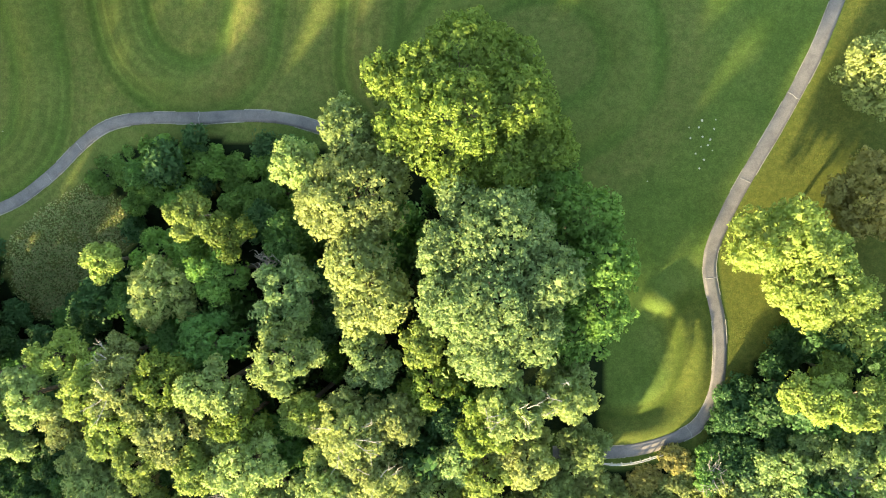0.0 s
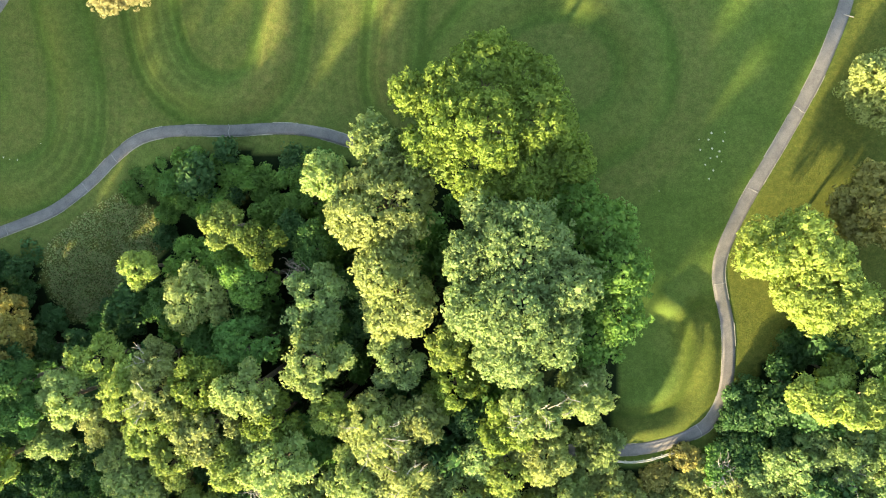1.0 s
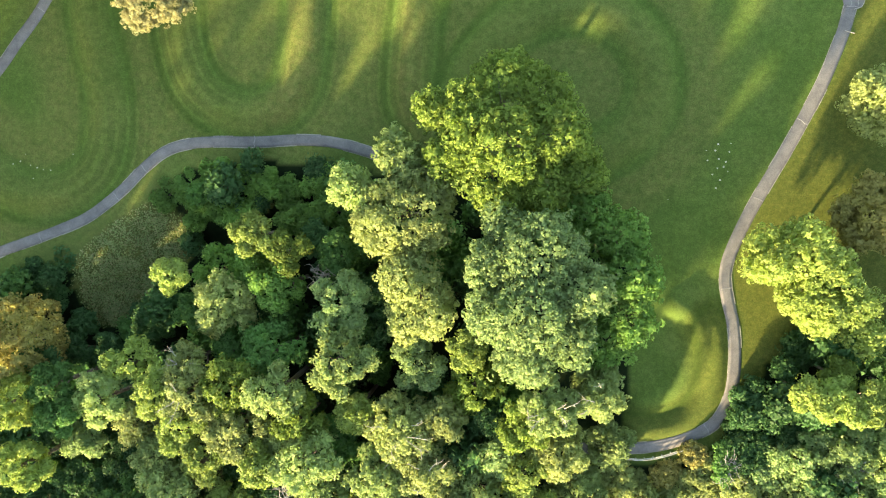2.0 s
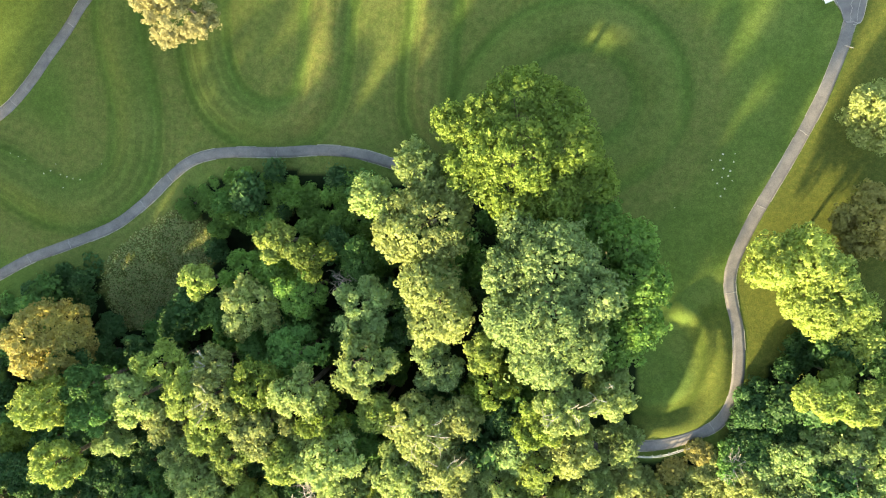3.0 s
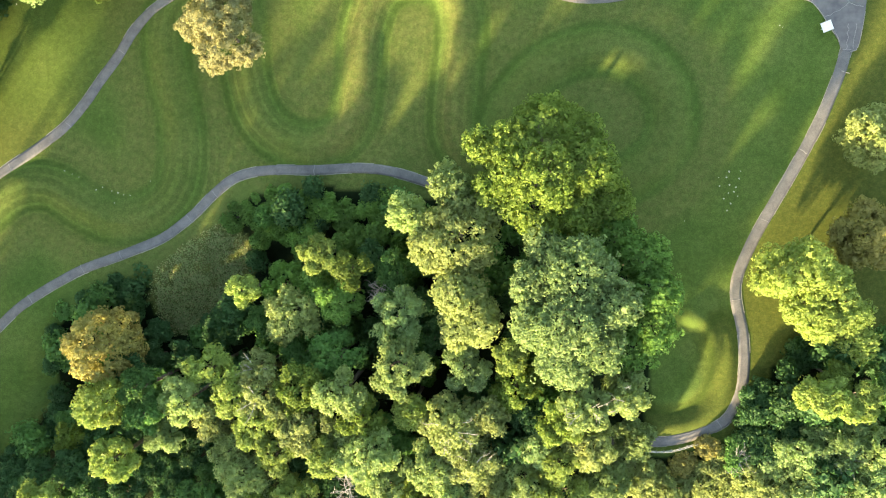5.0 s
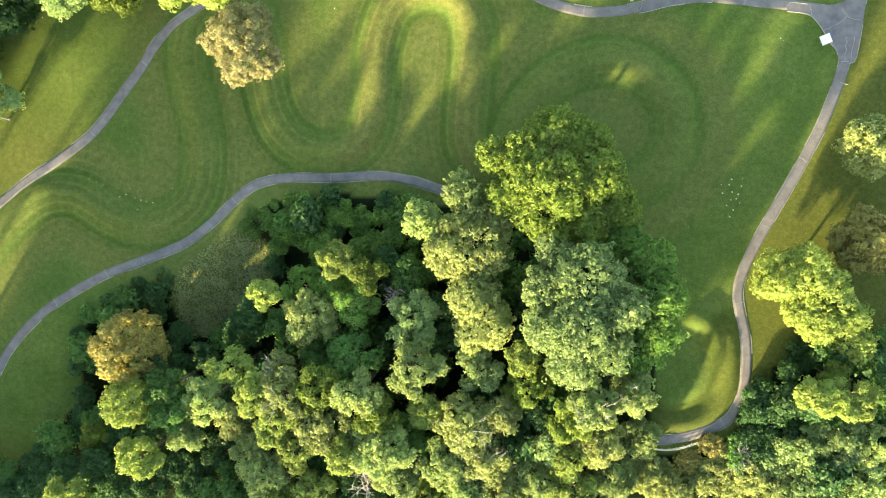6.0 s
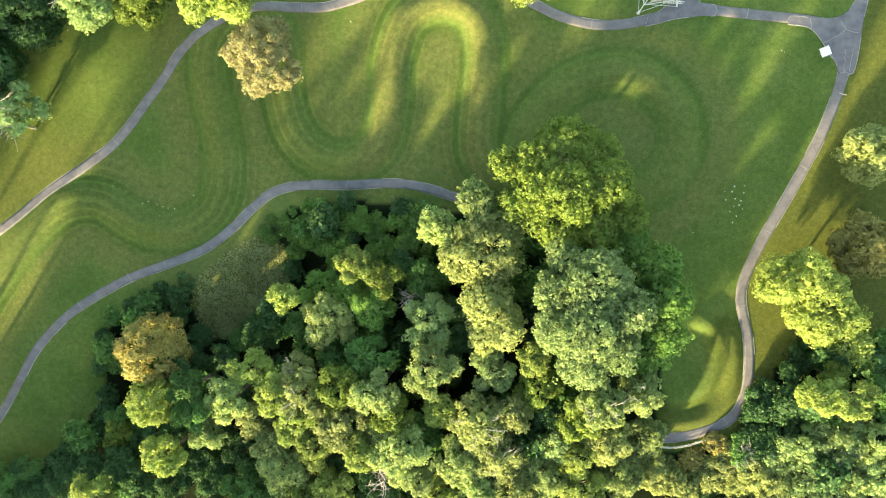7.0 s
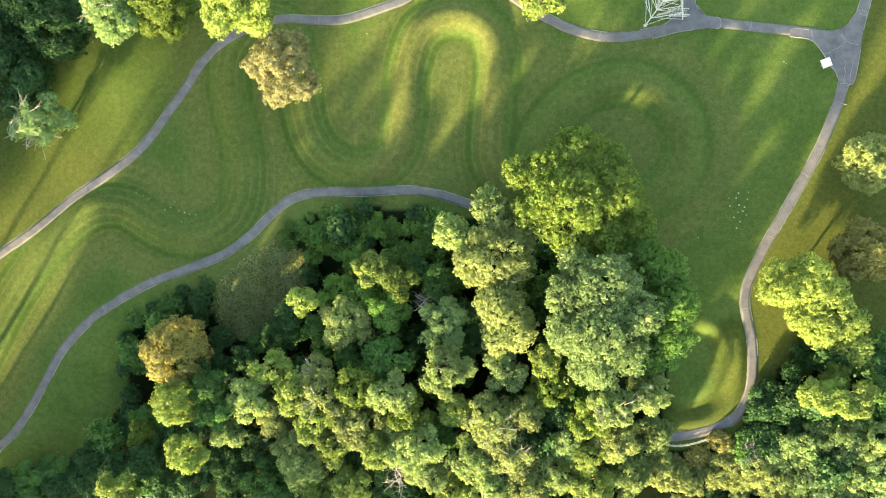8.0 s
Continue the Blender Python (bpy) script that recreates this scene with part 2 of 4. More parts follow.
to_snake = away(GX, GY, SERPENT)
right_of = GX - np.interp(GY, RIGHT_PATH[:, 1], RIGHT_PATH[:, 0])
upper = np.interp(GX, UPPER_PATH[:, 0], UPPER_PATH[:, 1])
# the second term puts the crest's sunlit yellow into the grass colour
give(me, "dry_and_lit", smooth(to_snake, 4.0, 5.2) * (1 - smooth(to_snake, 8, 13)) * 0.65 + 0.6 * (1 - smooth(to_snake, 1.5, 3.6)) * smooth(GX, -38, -31) * (1 - smooth(GX, -14, -6)) + 0.42 * (1 - smooth(to_snake, 1.6, 3.8)) + inside(GX, GY, WEEDS) * 1.0)
# lush grass at the serpent's foot; the coil's trough is shaded by colour
give(me, "lush_and_trough", 0.5 * np.exp(-(((to_snake - 4.3) / 0.6) ** 2)) * (0.6 + 0.4 * np.sin(GX * 0.15 + GY * 0.1)) + 0.45 * np.exp(-(((away(GX, GY, COIL) - 2.9) / 0.7) ** 2)))
give(me, "along", np.minimum(np.minimum(to_snake, away(GX, GY, COIL)), 40))
give(me, "striped", (1 - smooth(to_snake, 4.5, 8)) * (0.45 + 0.35 * np.sin(GX * 0.21 + 1.3 * np.sin(GY * 0.17))) * (1 - 0.6 * smooth(GX, -10, 2)))
# left field's tint fades with y: its lit-to-shaded change is put into colour
give(me, "tall", np.maximum(smooth(right_of, 0.5, 1.5) * smooth(GY, -32, -26), np.maximum(smooth(GY - upper, 1.0, 2.0) * smooth(-GX, 60, 66) * (0.75 - 0.5 * smooth(GY, 18, 36)), 0.8 * (1 - smooth(away(GX, GY, COIL), 3, 5)))))
# the wood's ground, coloured dark for the shade below its crowns
give(me, "shaded_floor", (inside(GX, GY, WOOD) & ~inside(GX, GY, WEEDS)) * (1 - smooth(-away(GX, GY, RIGHT_PATH), -3.5, -2.0)))
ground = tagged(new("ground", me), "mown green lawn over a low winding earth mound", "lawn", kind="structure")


def strip(line, width, lift, mat, name, depth=0.2, wobble=0.0):
    """A band of even width laid along a line, with sides down into the ground."""
    d = np.gradient(line, axis=0)
    d /= np.linalg.norm(d, axis=1)[:, None]
    side = np.stack([-d[:, 1], d[:, 0]], 1)
    w = width / 2 * (1 + wobble * rng.standard_normal((len(line), 1)))
    cols = []
    for k, drop in ((-1.0, -depth), (-1.0, lift), (-0.5, lift + 0.02), (0.0, lift + 0.03), (0.5, lift + 0.02), (1.0, lift), (1.0, -depth)):
        p = line + side * w * k
        cols.append(np.column_stack([p, ground_at(p[:, 0], p[:, 1]) + drop]))
    v = np.stack(cols, 1).reshape(-1, 3)
    return mesh_of(name, v, grid_faces(len(line), 7)[:, ::-1], mat)


tagged(new("path", strip(LOWER_PATH, 1.7, 0.05, ASPHALT, "path", wobble=0.012)), "grey worn asphalt footpath winding through the lawn", "path", kind="structure")
tagged(new("path", strip(RIGHT_PATH, 1.85, 0.07, ASPHALT, "path", wobble=0.012)), "cracked grey asphalt footpath beside tall grass", "path", kind="structure")
tagged(new("path", strip(UPPER_PATH, 1.75, 0.06, ASPHALT, "path", wobble=0.012)), "grey asphalt footpath on the far side of the mound", "path", kind="structure")

# ---- trees ----


def part(name, me, parent, label=""):
    ob = new(name, me)
    ob.parent = parent
    return tagged(ob, label)


def tube(points, radii, sides=7):
    """Verts and quads of a tapered round limb along points."""
    p, r = np.array(points, float), np.array(radii, float)
    d = np.gradient(p, axis=0)
    d /= np.linalg.norm(d, axis=1)[:, None] + 1e-9
    a = np.cross(d, (0.31, 0.77, 0.2))
    a /= np.linalg.norm(a, axis=1)[:, None] + 1e-9
    c = np.cross(d, a)
    ang = np.linspace(0, 2 * np.pi, sides, endpoint=False)
    v = p[:, None] + r[:, None, None] * (a[:, None] * np.cos(ang)[None, :, None] + c[:, None] * np.sin(ang)[None, :, None])
    f = []
    for i in range(len(p) - 1):
        for j in range(sides):
            k = (j + 1) % sides
            f.append((i * sides + j, i * sides + k, (i + 1) * sides + k, (i + 1) * sides + j))
    return v.reshape(-1, 3), np.array(f)


def bend(a, c, r0, r1, sag=0.12, count=6):
    """A crooked tapered limb from a to c."""
    a, c = np.array(a, float), np.array(c, float)
    u = np.linspace(0, 1, count)[:, None]
    p = a + (c - a) * u
    p += np.sin(u * np.pi) * rng.normal(0, sag, 3) * np.linalg.norm(c - a)
    return tube(p, np.linspace(r0, r1, count))


def unit(v):
    return v / (np.linalg.norm(v, axis=-1, keepdims=True) + 1e-9)


def dome(count, low):
    """Evenly spread ways out of a dome, from its top down to z = low."""
    i = np.arange(count) + 0.5
    z = 1 - (1 - low) * i / count
    a = i * 2.39996 + rng.uniform(0, 6)
    s = np.sqrt(np.maximum(0, 1 - z * z))
    return unit(np.stack([s * np.cos(a), s * np.sin(a), z], 1) + rng.normal(0, 0.12, (count, 3)))


def leaves(centres, ways, size, mat, name, soft):
    """Many small four-cornered leaf sprays, each folded along its middle."""
    k = len(centres)
    nrm = unit(ways + rng.normal(0, 0.6, (k, 3)))
    t = unit(np.cross(nrm, rng.normal(0, 1, (k, 3))))
    s = np.cross(nrm, t)
    w = (size * rng.uniform(0.65, 1.3, k))[:, None]
    v = np.stack([centres - t * w * 0.62, centres + s * w * 0.42 - nrm * w * 0.12, centres + t * w * 0.62, centres - s * w * 0.42 - nrm * w * 0.12], 1)
    me = mesh_of(name, v.reshape(-1, 3), np.arange(4 * k).reshape(k, 4)[:, ::-1], mat)
    me.normals_split_custom_set_from_vertices(np.repeat(unit(soft * 0.6 + nrm * 0.85), 4, 0))
    return me


def turned(ways, up):
    """The ways of a dome, turned so that its top points along up."""
    return ways @ np.array(Vector((0, 0, 1)).rotation_difference(Vector(up)).to_matrix()).T


def crown_points(heads, lobe, clump, density, low=-0.2, ragged=0.25):
    """Places and outward ways of leaf sprays: lobes on the crown's heads, rounded tufts on the lobes, sprays on the tufts."""
    lobes, lway = [], []
    for i, (hx, hy, hz, r, ry, rz) in enumerate(heads):
        one = min(lobe, r * 0.45)
        count = max(8, int(2.3 * (1 - low) * r * ry / (one * one)))
        out = dome(count, low)
        turn = np.arctan2(out[:, 1], out[:, 0])
        waver = 1 + 0.08 * np.sin(2 * turn + rng.uniform(0, 6)) + 0.07 * np.sin(3 * turn + rng.uniform(0, 6))
        reach = waver * (1.05 - ragged * rng.random(count) ** 1.4)
        c = out * (np.array([r, ry, rz]) - 0.8 * one - 0.15 * clump) * reach[:, None] + np.array([hx, hy, hz])
        free = np.ones(count, bool)
        for j, (ox, oy, oz, qr, qy, qz) in enumerate(heads):
            if j != i:
                free &= (((c - np.array([ox, oy, oz])) / (np.array([qr, qy, qz]) - one * 0.8)) ** 2).sum(1) > 1
        lobes.append(c[free]), lway.append(out[free])
    lobes, lway = np.vstack(lobes), np.vstack(lway)
    size = min(lobe, min(h[3] for h in heads) * 0.45) * rng.uniform(0.6, 1.25, len(lobes))
    pts, ways, soft, core = [], [], [], []
    for c, o, lr in zip(lobes, lway, size):
        n_clump = max(5, int(2.15 * lr * lr / (clump * clump)))
        d = turned(dome(n_clump, -0.25), unit(o + np.array([0, 0, 0.5])))
        cc = c + d * lr * rng.uniform(0.7, 1.08, (n_clump, 1)) * (1 + 0.35 * (rng.random((n_clump, 1)) < 0.16)) * rng.uniform(0.85, 1.15, 3)
        free = (np.linalg.norm(cc[:, None] - lobes[None], axis=2) < size[None] * 0.62).sum(1) == 0
        cc, d = cc[free], d[free]
        n, k = len(cc), max(4, int(density * rng.uniform(0.8, 1.2)))
        front = unit(d + 0.35 * o + np.array([0, 0, 0.25]))[:, None]
        u = unit(rng.normal(0, 1, (n, k, 3)))
        tilt = (u * front).sum(2, keepdims=True)
        u = np.where(tilt < -0.15, u - 2 * tilt * front, u)
        p = clump * rng.uniform(0.6, 1.2, (n, 1, 1))
        pts.append((cc[:, None] + u * p * rng.uniform(0.82, 1.06, (n, k, 1)) * rng.uniform(0.8, 1.2, (n, 1, 3))).reshape(-1, 3))
        ways.append(u.reshape(-1, 3))
        soft.append(unit(0.85 * u + 0.45 * d[:, None] + 0.25 * o).reshape(-1, 3))
        core.append(np.column_stack([cc - d * clump * 0.25, d]))
        shell = turned(dome(16, -0.2), unit(o + np.array([0, 0, 0.5])))
        core.append(np.column_stack([c + shell * lr * 0.72, shell]))
    return np.vstack(pts), np.vstack(ways), np.vstack(soft), lobes, np.vstack(core)


def plant(x, y, r, top, leaf, name, label, lobe=1.35, clump=0.56, leafsize=0.29, density=18, oval=1.0, squat=0.8, group="trees of the wood", low=-0.15, ragged=0.4, deadwood=0, heads=()):
    """A broadleaf tree whose crown, r wide or built up of several heads, reaches up to the height top."""
    base = float(ground_at(x, y)) - 0.15
    tall = top - base
    root = new(name)
    root.location = (x, y, base)
    root.rotation_euler = (0, 0, 0 if heads or oval != 1.0 else rng.uniform(0, 6.28))
    tagged(root, label, "tree", group)
    if heads:
        domes = [(hx, hy, ht - base - hr * squat, hr, hr, hr * squat) for hx, hy, ht, hr in heads]
        rz = min(max(h[5] for h in domes), tall * 0.48)
    else:
        rz = min(r * squat, tall * 0.48)
        domes = [(0, 0, tall - rz, r, r * oval, rz)]
        if r > 2.4 and ragged > 0.2:
            domes = [(0, 0, tall - rz, r * 0.78, r * 0.78, rz)]
            first = rng.uniform(0, 6.28)
            for i in range(5):
                a, k = first + i * 1.257 + rng.normal(0, 0.25), rng.uniform(0.34, 0.52)
                domes.append((math.cos(a) * r * (1.04 - k), math.sin(a) * r * (1.04 - k), tall - rz - rng.uniform(-0.25, 0.35) * rz, r * k, r * k, r * k * 0.9))
    heart = tall - rz
    pts, ways, soft, lobes, core = crown_points(domes, lobe, clump, density, low, ragged)
    size = np.concatenate([np.full(len(pts), leafsize), np.full(len(core), clump * 1.3)])
    pts, ways, soft = np.vstack([pts, core[:, :3]]), np.vstack([ways, core[:, 3:]]), np.vstack([soft, core[:, 3:]])
    part("crown", leaves(pts, ways, size, LEAF[leaf], "crown", soft), root)
    thick = max(0.09, tall * 0.016)
    v, f = tube([(0, 0, 0), (0, 0, 0.3), (rng.normal(0, 0.2), rng.normal(0, 0.2), heart * 0.55), (0, 0, heart), (0, 0, heart + rz * 0.4)], [thick * 1.7, thick * 1.2, thick, thick * 0.7, thick * 0.25], 9)
    part("trunk", mesh_of("trunk", v, f, BARK), root)
    for h in domes if heads else ():
        v, f = bend((0, 0, heart * rng.uniform(0.5, 0.7)), np.array(h[:3]), thick * 0.6, thick * 0.2, 0.06)
        part("limb", mesh_of("limb", v, f, BARK), root)
    for c in lobes[rng.permutation(len(lobes))[:min(7, 3 + int(r))]]:
        v, f = bend((0, 0, heart * rng.uniform(0.55, 0.95)), c * np.array([0.9, 0.9, 0.97]), thick * 0.5, thick * 0.1)
        part("limb", mesh_of("limb", v, f, BARK), root)
    for i in range(deadwood):
        a = rng.uniform(0, 6.28)
        side = np.array([np.cos(a) * r, np.sin(a) * r * oval, 0])
        start = side * rng.uniform(0.15, 0.45) + np.array([0, 0, heart + rz * rng.uniform(0.75, 0.9)])
        tip = start + side * rng.uniform(0.25, 0.45) + np.array([rng.normal(0, 0.5), rng.normal(0, 0.5), rng.uniform(0.2, 0.9)])
        v, f = bend(start, tip, 0.05, 0.02, 0.05)
        bough = part("bare_branch", mesh_of("bare_branch", v, f, DEAD), root, "bare grey dead branch")
        for j in range(3):
            u = rng.uniform(0.3, 0.9)
            from_ = start * (1 - u) + tip * u
            v, f = bend(from_, from_ + (tip - start) * 0.35 + rng.normal(0, 0.45, 3), 0.035, 0.015, 0.05, 4)
            part("twig", mesh_of("twig", v, f, DEAD), bough)
    return root


plant(2.4, 15.1, 5.7, 22.0, "oak", "oak_tree", "broad oak in full green and yellow-green leaf", ragged=0.3, low=-0.3, heads=((-0.6, 4.9, 19.5, 5.7), (4.0, 5.4, 17.0, 4.3), (-5.5, 3.3, 19.0, 4.4), (-9.5, 3.6, 17.5, 2.8), (-1.0, -0.9, 22.0, 5.7), (-6.4, -2.7, 19.0, 4.2), (6.1, 0.0, 20.0, 4.5), (8.9, -4.2, 17.0, 3.7), (-1.7, -5.7, 19.5, 4.4), (3.9, -6.1, 18.5, 4.0)))
plant(5.6, -4.8, 5.3, 24.5, "blue", "tree", "large pale grey-green tree with billowing crown", ragged=0.3, low=-0.5, heads=((-3.5, 8.4, 19.5, 3.1), (1.2, 4.7, 24.0, 5.3), (-5.1, 3.1, 21.0, 3.6), (-5.0, -2.3, 21.5, 3.6), (-0.4, -2.3, 24.5, 5.1), (5.2, 1.1, 22.5, 4.3), (-0.9, -7.5, 21.5, 3.8), (4.3, -5.4, 21.0, 3.8)))
plant(16.1, -2.2, 4.0, 19.0, "fresh", "tree", "rounded dark green tree at the lawn's edge", ragged=0.3, low=-0.6, heads=((-3.5, 7.5, 16.0, 3.7), (0.3, 4.4, 18.0, 4.0), (1.9, -0.3, 19.0, 3.8), (1.7, -5.4, 18.0, 3.7), (-0.7, -8.9, 17.0, 3.3)))
plant(-10.8, 5.3, 6.2, 19.0, "straw", "tree", "yellowing pale tree with a dense crown", ragged=0.3, low=-0.3, heads=((0.1, -0.2, 19.0, 6.2), (3.4, 2.8, 17.0, 3.4), (-3.8, -2.0, 17.0, 3.4)))
plant(-9.2, -6.0, 4.3, 18.5, "straw", "tree", "yellowing pale tree among taller ones", ragged=0.35, low=-0.3, heads=((-0.9, 2.4, 18.5, 4.3), (1.9, -0.9, 17.5, 3.8), (-0.9, -3.0, 16.5, 3.2)))
plant(-10.8, 11.6, 3.4, 17.0, "pale", "tree", "slim pale green tree in the wood", ragged=0.35, low=-0.4, heads=((-0.8, 1.3, 17.0, 3.4), (0.8, -1.4, 16.0, 3.2)))
plant(-17.1, 7.7, 3.3, 15.0, "pale", "tree", "slim pale green tree beside the path", ragged=0.35, low=-0.4, heads=((-1.5, 0.9, 15.0, 3.3), (1.9, -1.2, 15.0, 2.9)))
plant(42.0, -1.3, 4.1, 13.5, "lemon", "tree", "bright lemon-green tree on rough grass", ragged=0.35, low=-0.85, squat=1.25, group='trees on the lawn', heads=((-3.4, 1.1, 12.5, 4.0), (-0.0, 2.0, 13.5, 4.1), (3.8, -0.4, 12.5, 3.6), (0.6, -3.9, 12.0, 3.4)))
plant(48.0, -8.1, 3.6, 11.5, "lemon", "tree", "bright lemon-green tree on rough grass", ragged=0.35, low=-0.85, squat=1.25, group='trees on the lawn', heads=((-2.5, 0.8, 11.5, 3.6), (0.8, 1.5, 11.0, 3.2), (2.5, -2.7, 10.5, 3.1)))
plant(-32.7, 2.2, 3.1, 13.5, "lemon", "tree", "bright yellow-green tree in the wood")
plant(-27.5, -0.3, 3.3, 13.0, "oak", "tree", "yellow-green broadleaf tree in the wood")
plant(-29.5, -4.9, 4.0, 12.5, "fresh", "tree", "fresh green broadleaf tree in the wood")
plant(-38.3, -8.4, 5.3, 12.5, "straw", "tree", "yellowing pale tree in the wood", squat=0.9)
plant(-45.9, -3.8, 2.8, 10.5, "lemon", "tree", "bright yellow-green tree on the bank")
plant(-44.1, -9.7, 2.9, 7.0, "green", "tree", "green broadleaf tree on the bank")
plant(-40.2, -3.5, 4.2, 6.0, "fresh", "tree", "fresh green broadleaf tree on the bank")
plant(-33.5, -2.4, 3.1, 9.5, "fresh", "tree", "fresh green broadleaf tree in the wood")
plant(-19.9, -7.1, 4.6, 15.5, "blue", "tree", "grey-green broadleaf tree in the wood")
plant(-20.4, -0.5, 3.6, 11.0, "green", "tree", "green broadleaf tree in the wood")
plant(-15.1, -6.1, 3.4, 11.0, "deep", "tree", "dark green broadleaf tree in the wood")
plant(-14.6, -11.3, 3.4, 10.0, "deep", "tree", "dark green broadleaf tree in the wood")
plant(-24.4, 1.6, 3.1, 8.0, "deep", "tree", "dark green broadleaf tree in the wood")
plant(-18.6, -11.4, 3.0, 10.0, "green", "tree", "green broadleaf tree in the wood")
plant(-19.0, -14.8, 4.7, 19.0, "pale", "tree", "pale green broadleaf tree in the wood", ragged=0.45)
plant(-9.3, -15.1, 3.9, 15.5, "blue", "tree", "grey-green broadleaf tree in a shaded gap")
plant(-2.5, -12.6, 2.6, 17.0, "lemon", "tree", "bright yellow-green tree in a gap")
plant(-1.4, -17.8, 4.4, 16.0, "oak", "tree", "yellow-green broadleaf tree among taller ones")
plant(-30.4, -14.5, 5.2, 14.0, "green", "tree", "green broadleaf tree in the wood")
plant(-37.3, -15.0, 3.1, 9.0, "green", "tree", "green broadleaf tree in the wood")
plant(-42.8, -16.0, 3.0, 12.0, "straw", "tree", "yellowing pale tree in the wood", lobe=0.8, clump=0.36, ragged=0.7, deadwood=4)
plant(-51.5, -16.8, 4.1, 12.0, "lemon", "tree", "bright yellow-green tree at the wood's edge")
plant(-56.0, -22.0, 4.3, 13.0, "pale", "tree", "pale green broadleaf tree at the wood's edge")
plant(-51.0, -25.9, 3.5, 11.5, "straw", "tree", "yellowing pale tree in the wood")
plant(-46.5, -20.5, 4.0, 14.0, "lemon", "tree", "bright yellow-green tree in the wood")
plant(-41.6, -20.0, 4.6, 15.0, "straw", "tree", "yellowing pale tree in the wood", deadwood=3)
plant(-35.2, -19.1, 4.7, 16.0, "oak", "tree", "yellow-green broadleaf tree in the wood")
plant(-28.5, -19.0, 4.2, 17.5, "pale", "tree", "pale green broadleaf tree in the wood")
plant(-42.9, -25.1, 4.2, 14.0, "lemon", "tree", "bright yellow-green tree in the wood")
plant(-34.6, -24.7, 4.8, 15.0, "straw", "tree", "yellowing pale tree in the wood")
plant(-39.4, -29.5, 4.2, 14.0, "lemon", "tree", "bright yellow-green tree in the wood")
plant(-47.9, -30.0, 3.5, 12.0, "pale", "tree", "pale green broadleaf tree in the wood")
plant(-45.8, -34.8, 4.7, 13.0, "pale", "tree", "pale green broadleaf tree in the wood")
plant(-35.3, -32.4, 3.5, 9.0, "deep", "tree", "dark green broadleaf tree in the shade, shade also in its leaf colour")
plant(-31.4, -29.9, 3.4, 14.0, "lemon", "tree", "bright yellow-green tree in the wood")
plant(-24.9, -29.4, 5.5, 16.0, "pale", "tree", "pale green broadleaf tree in the wood", ragged=0.45)
plant(-25.6, -23.3, 3.9, 15.0, "oak", "tree", "yellow-green broadleaf tree in the wood")
plant(-21.1, -27.1, 3.8, 11.0, "green", "tree", "green broadleaf tree in the shade")
plant(-23.1, -33.8, 4.2, 14.0, "pale", "tree", "pale green broadleaf tree in the wood")
plant(-36.4, -36.8, 3.8, 13.0, "lemon", "tree", "bright yellow-green tree in the wood")
plant(-17.8, -22.2, 2.9, 14.0, "lemon", "tree", "bright yellow-green tree in the wood")
plant(-30.1, -38.0, 4.2, 9.0, "deep", "tree", "dark green broadleaf tree in the shade, shade also in its leaf colour")
plant(-42.5, -39.2, 3.7, 12.0, "oak", "tree", "yellow-green broadleaf tree in the wood")
plant(-55.6, -33.4, 3.7, 6.0, "deep", "tree", "dark green broadleaf tree in the shade, shade also in its leaf colour")
plant(-53.7, -39.0, 4.9, 9.0, "green", "tree", "green broadleaf tree in the wood")
# deep leaves stand in for the shade on these three trees
plant(-61.7, -40.6, 3.9, 5.0, "deep", "tree", "dark broadleaf tree at the wood's foot, leaves darkened for shade")
plant(-64.8, -37.6, 3.3, 4.0, "deep", "tree", "dark green broadleaf tree in the shade, shade also in its leaf colour")
plant(-60.2, -38.1, 3.3, 4.0, "deep", "tree", "dark green broadleaf tree in the shade, shade also in its leaf colour")
plant(-18.5, -37.8, 3.6, 11.0, "lemon", "tree", "bright yellow-green tree in the wood")
plant(-28.4, -27.1, 3.4, 13.0, "pale", "tree", "pale green broadleaf tree in the wood")
plant(-11.6, -23.7, 5.4, 16.5, "straw", "tree", "yellowing pale tree with loose grey branches", lobe=0.9, clump=0.45, ragged=0.65, deadwood=6)
plant(-8.0, -29.6, 4.9, 15.0, "straw", "tree", "yellowing pale tree with loose grey branches", lobe=0.9, clump=0.45, ragged=0.65, deadwood=4)
plant(-14.8, -31.0, 4.7, 14.5, "pale", "tree", "pale green broadleaf tree with feathery sprays", lobe=0.9, clump=0.45, ragged=0.6)
plant(-5.7, -22.2, 3.3, 15.5, "straw", "tree", "yellowing pale tree with feathery sprays", lobe=0.9, clump=0.45, ragged=0.6)
plant(-11.4, -36.1, 4.6, 13.0, "pale", "tree", "pale green broadleaf tree with feathery sprays", lobe=0.9, clump=0.45, ragged=0.6)
plant(-5.0, -35.5, 4.6, 13.0, "straw", "tree", "yellowing pale tree with feathery sprays", lobe=0.9, clump=0.45, ragged=0.6)
plant(1.5, -27.6, 3.5, 13.5, "blue", "tree", "grey-green broadleaf tree in the wood")
plant(1.2, -23.2, 3.5, 13.5, "deep", "tree", "dark green broadleaf tree in the shade, shade also in its leaf colour")
plant(5.0, -22.3, 3.6, 17.0, "oak", "tree", "yellow-green broadleaf tree in the wood")
plant(8.2, -19.1, 4.0, 20.0, "pale", "tree", "pale green broadleaf tree with bare grey limbs", lobe=0.9, clump=0.45, ragged=0.65, deadwood=5)
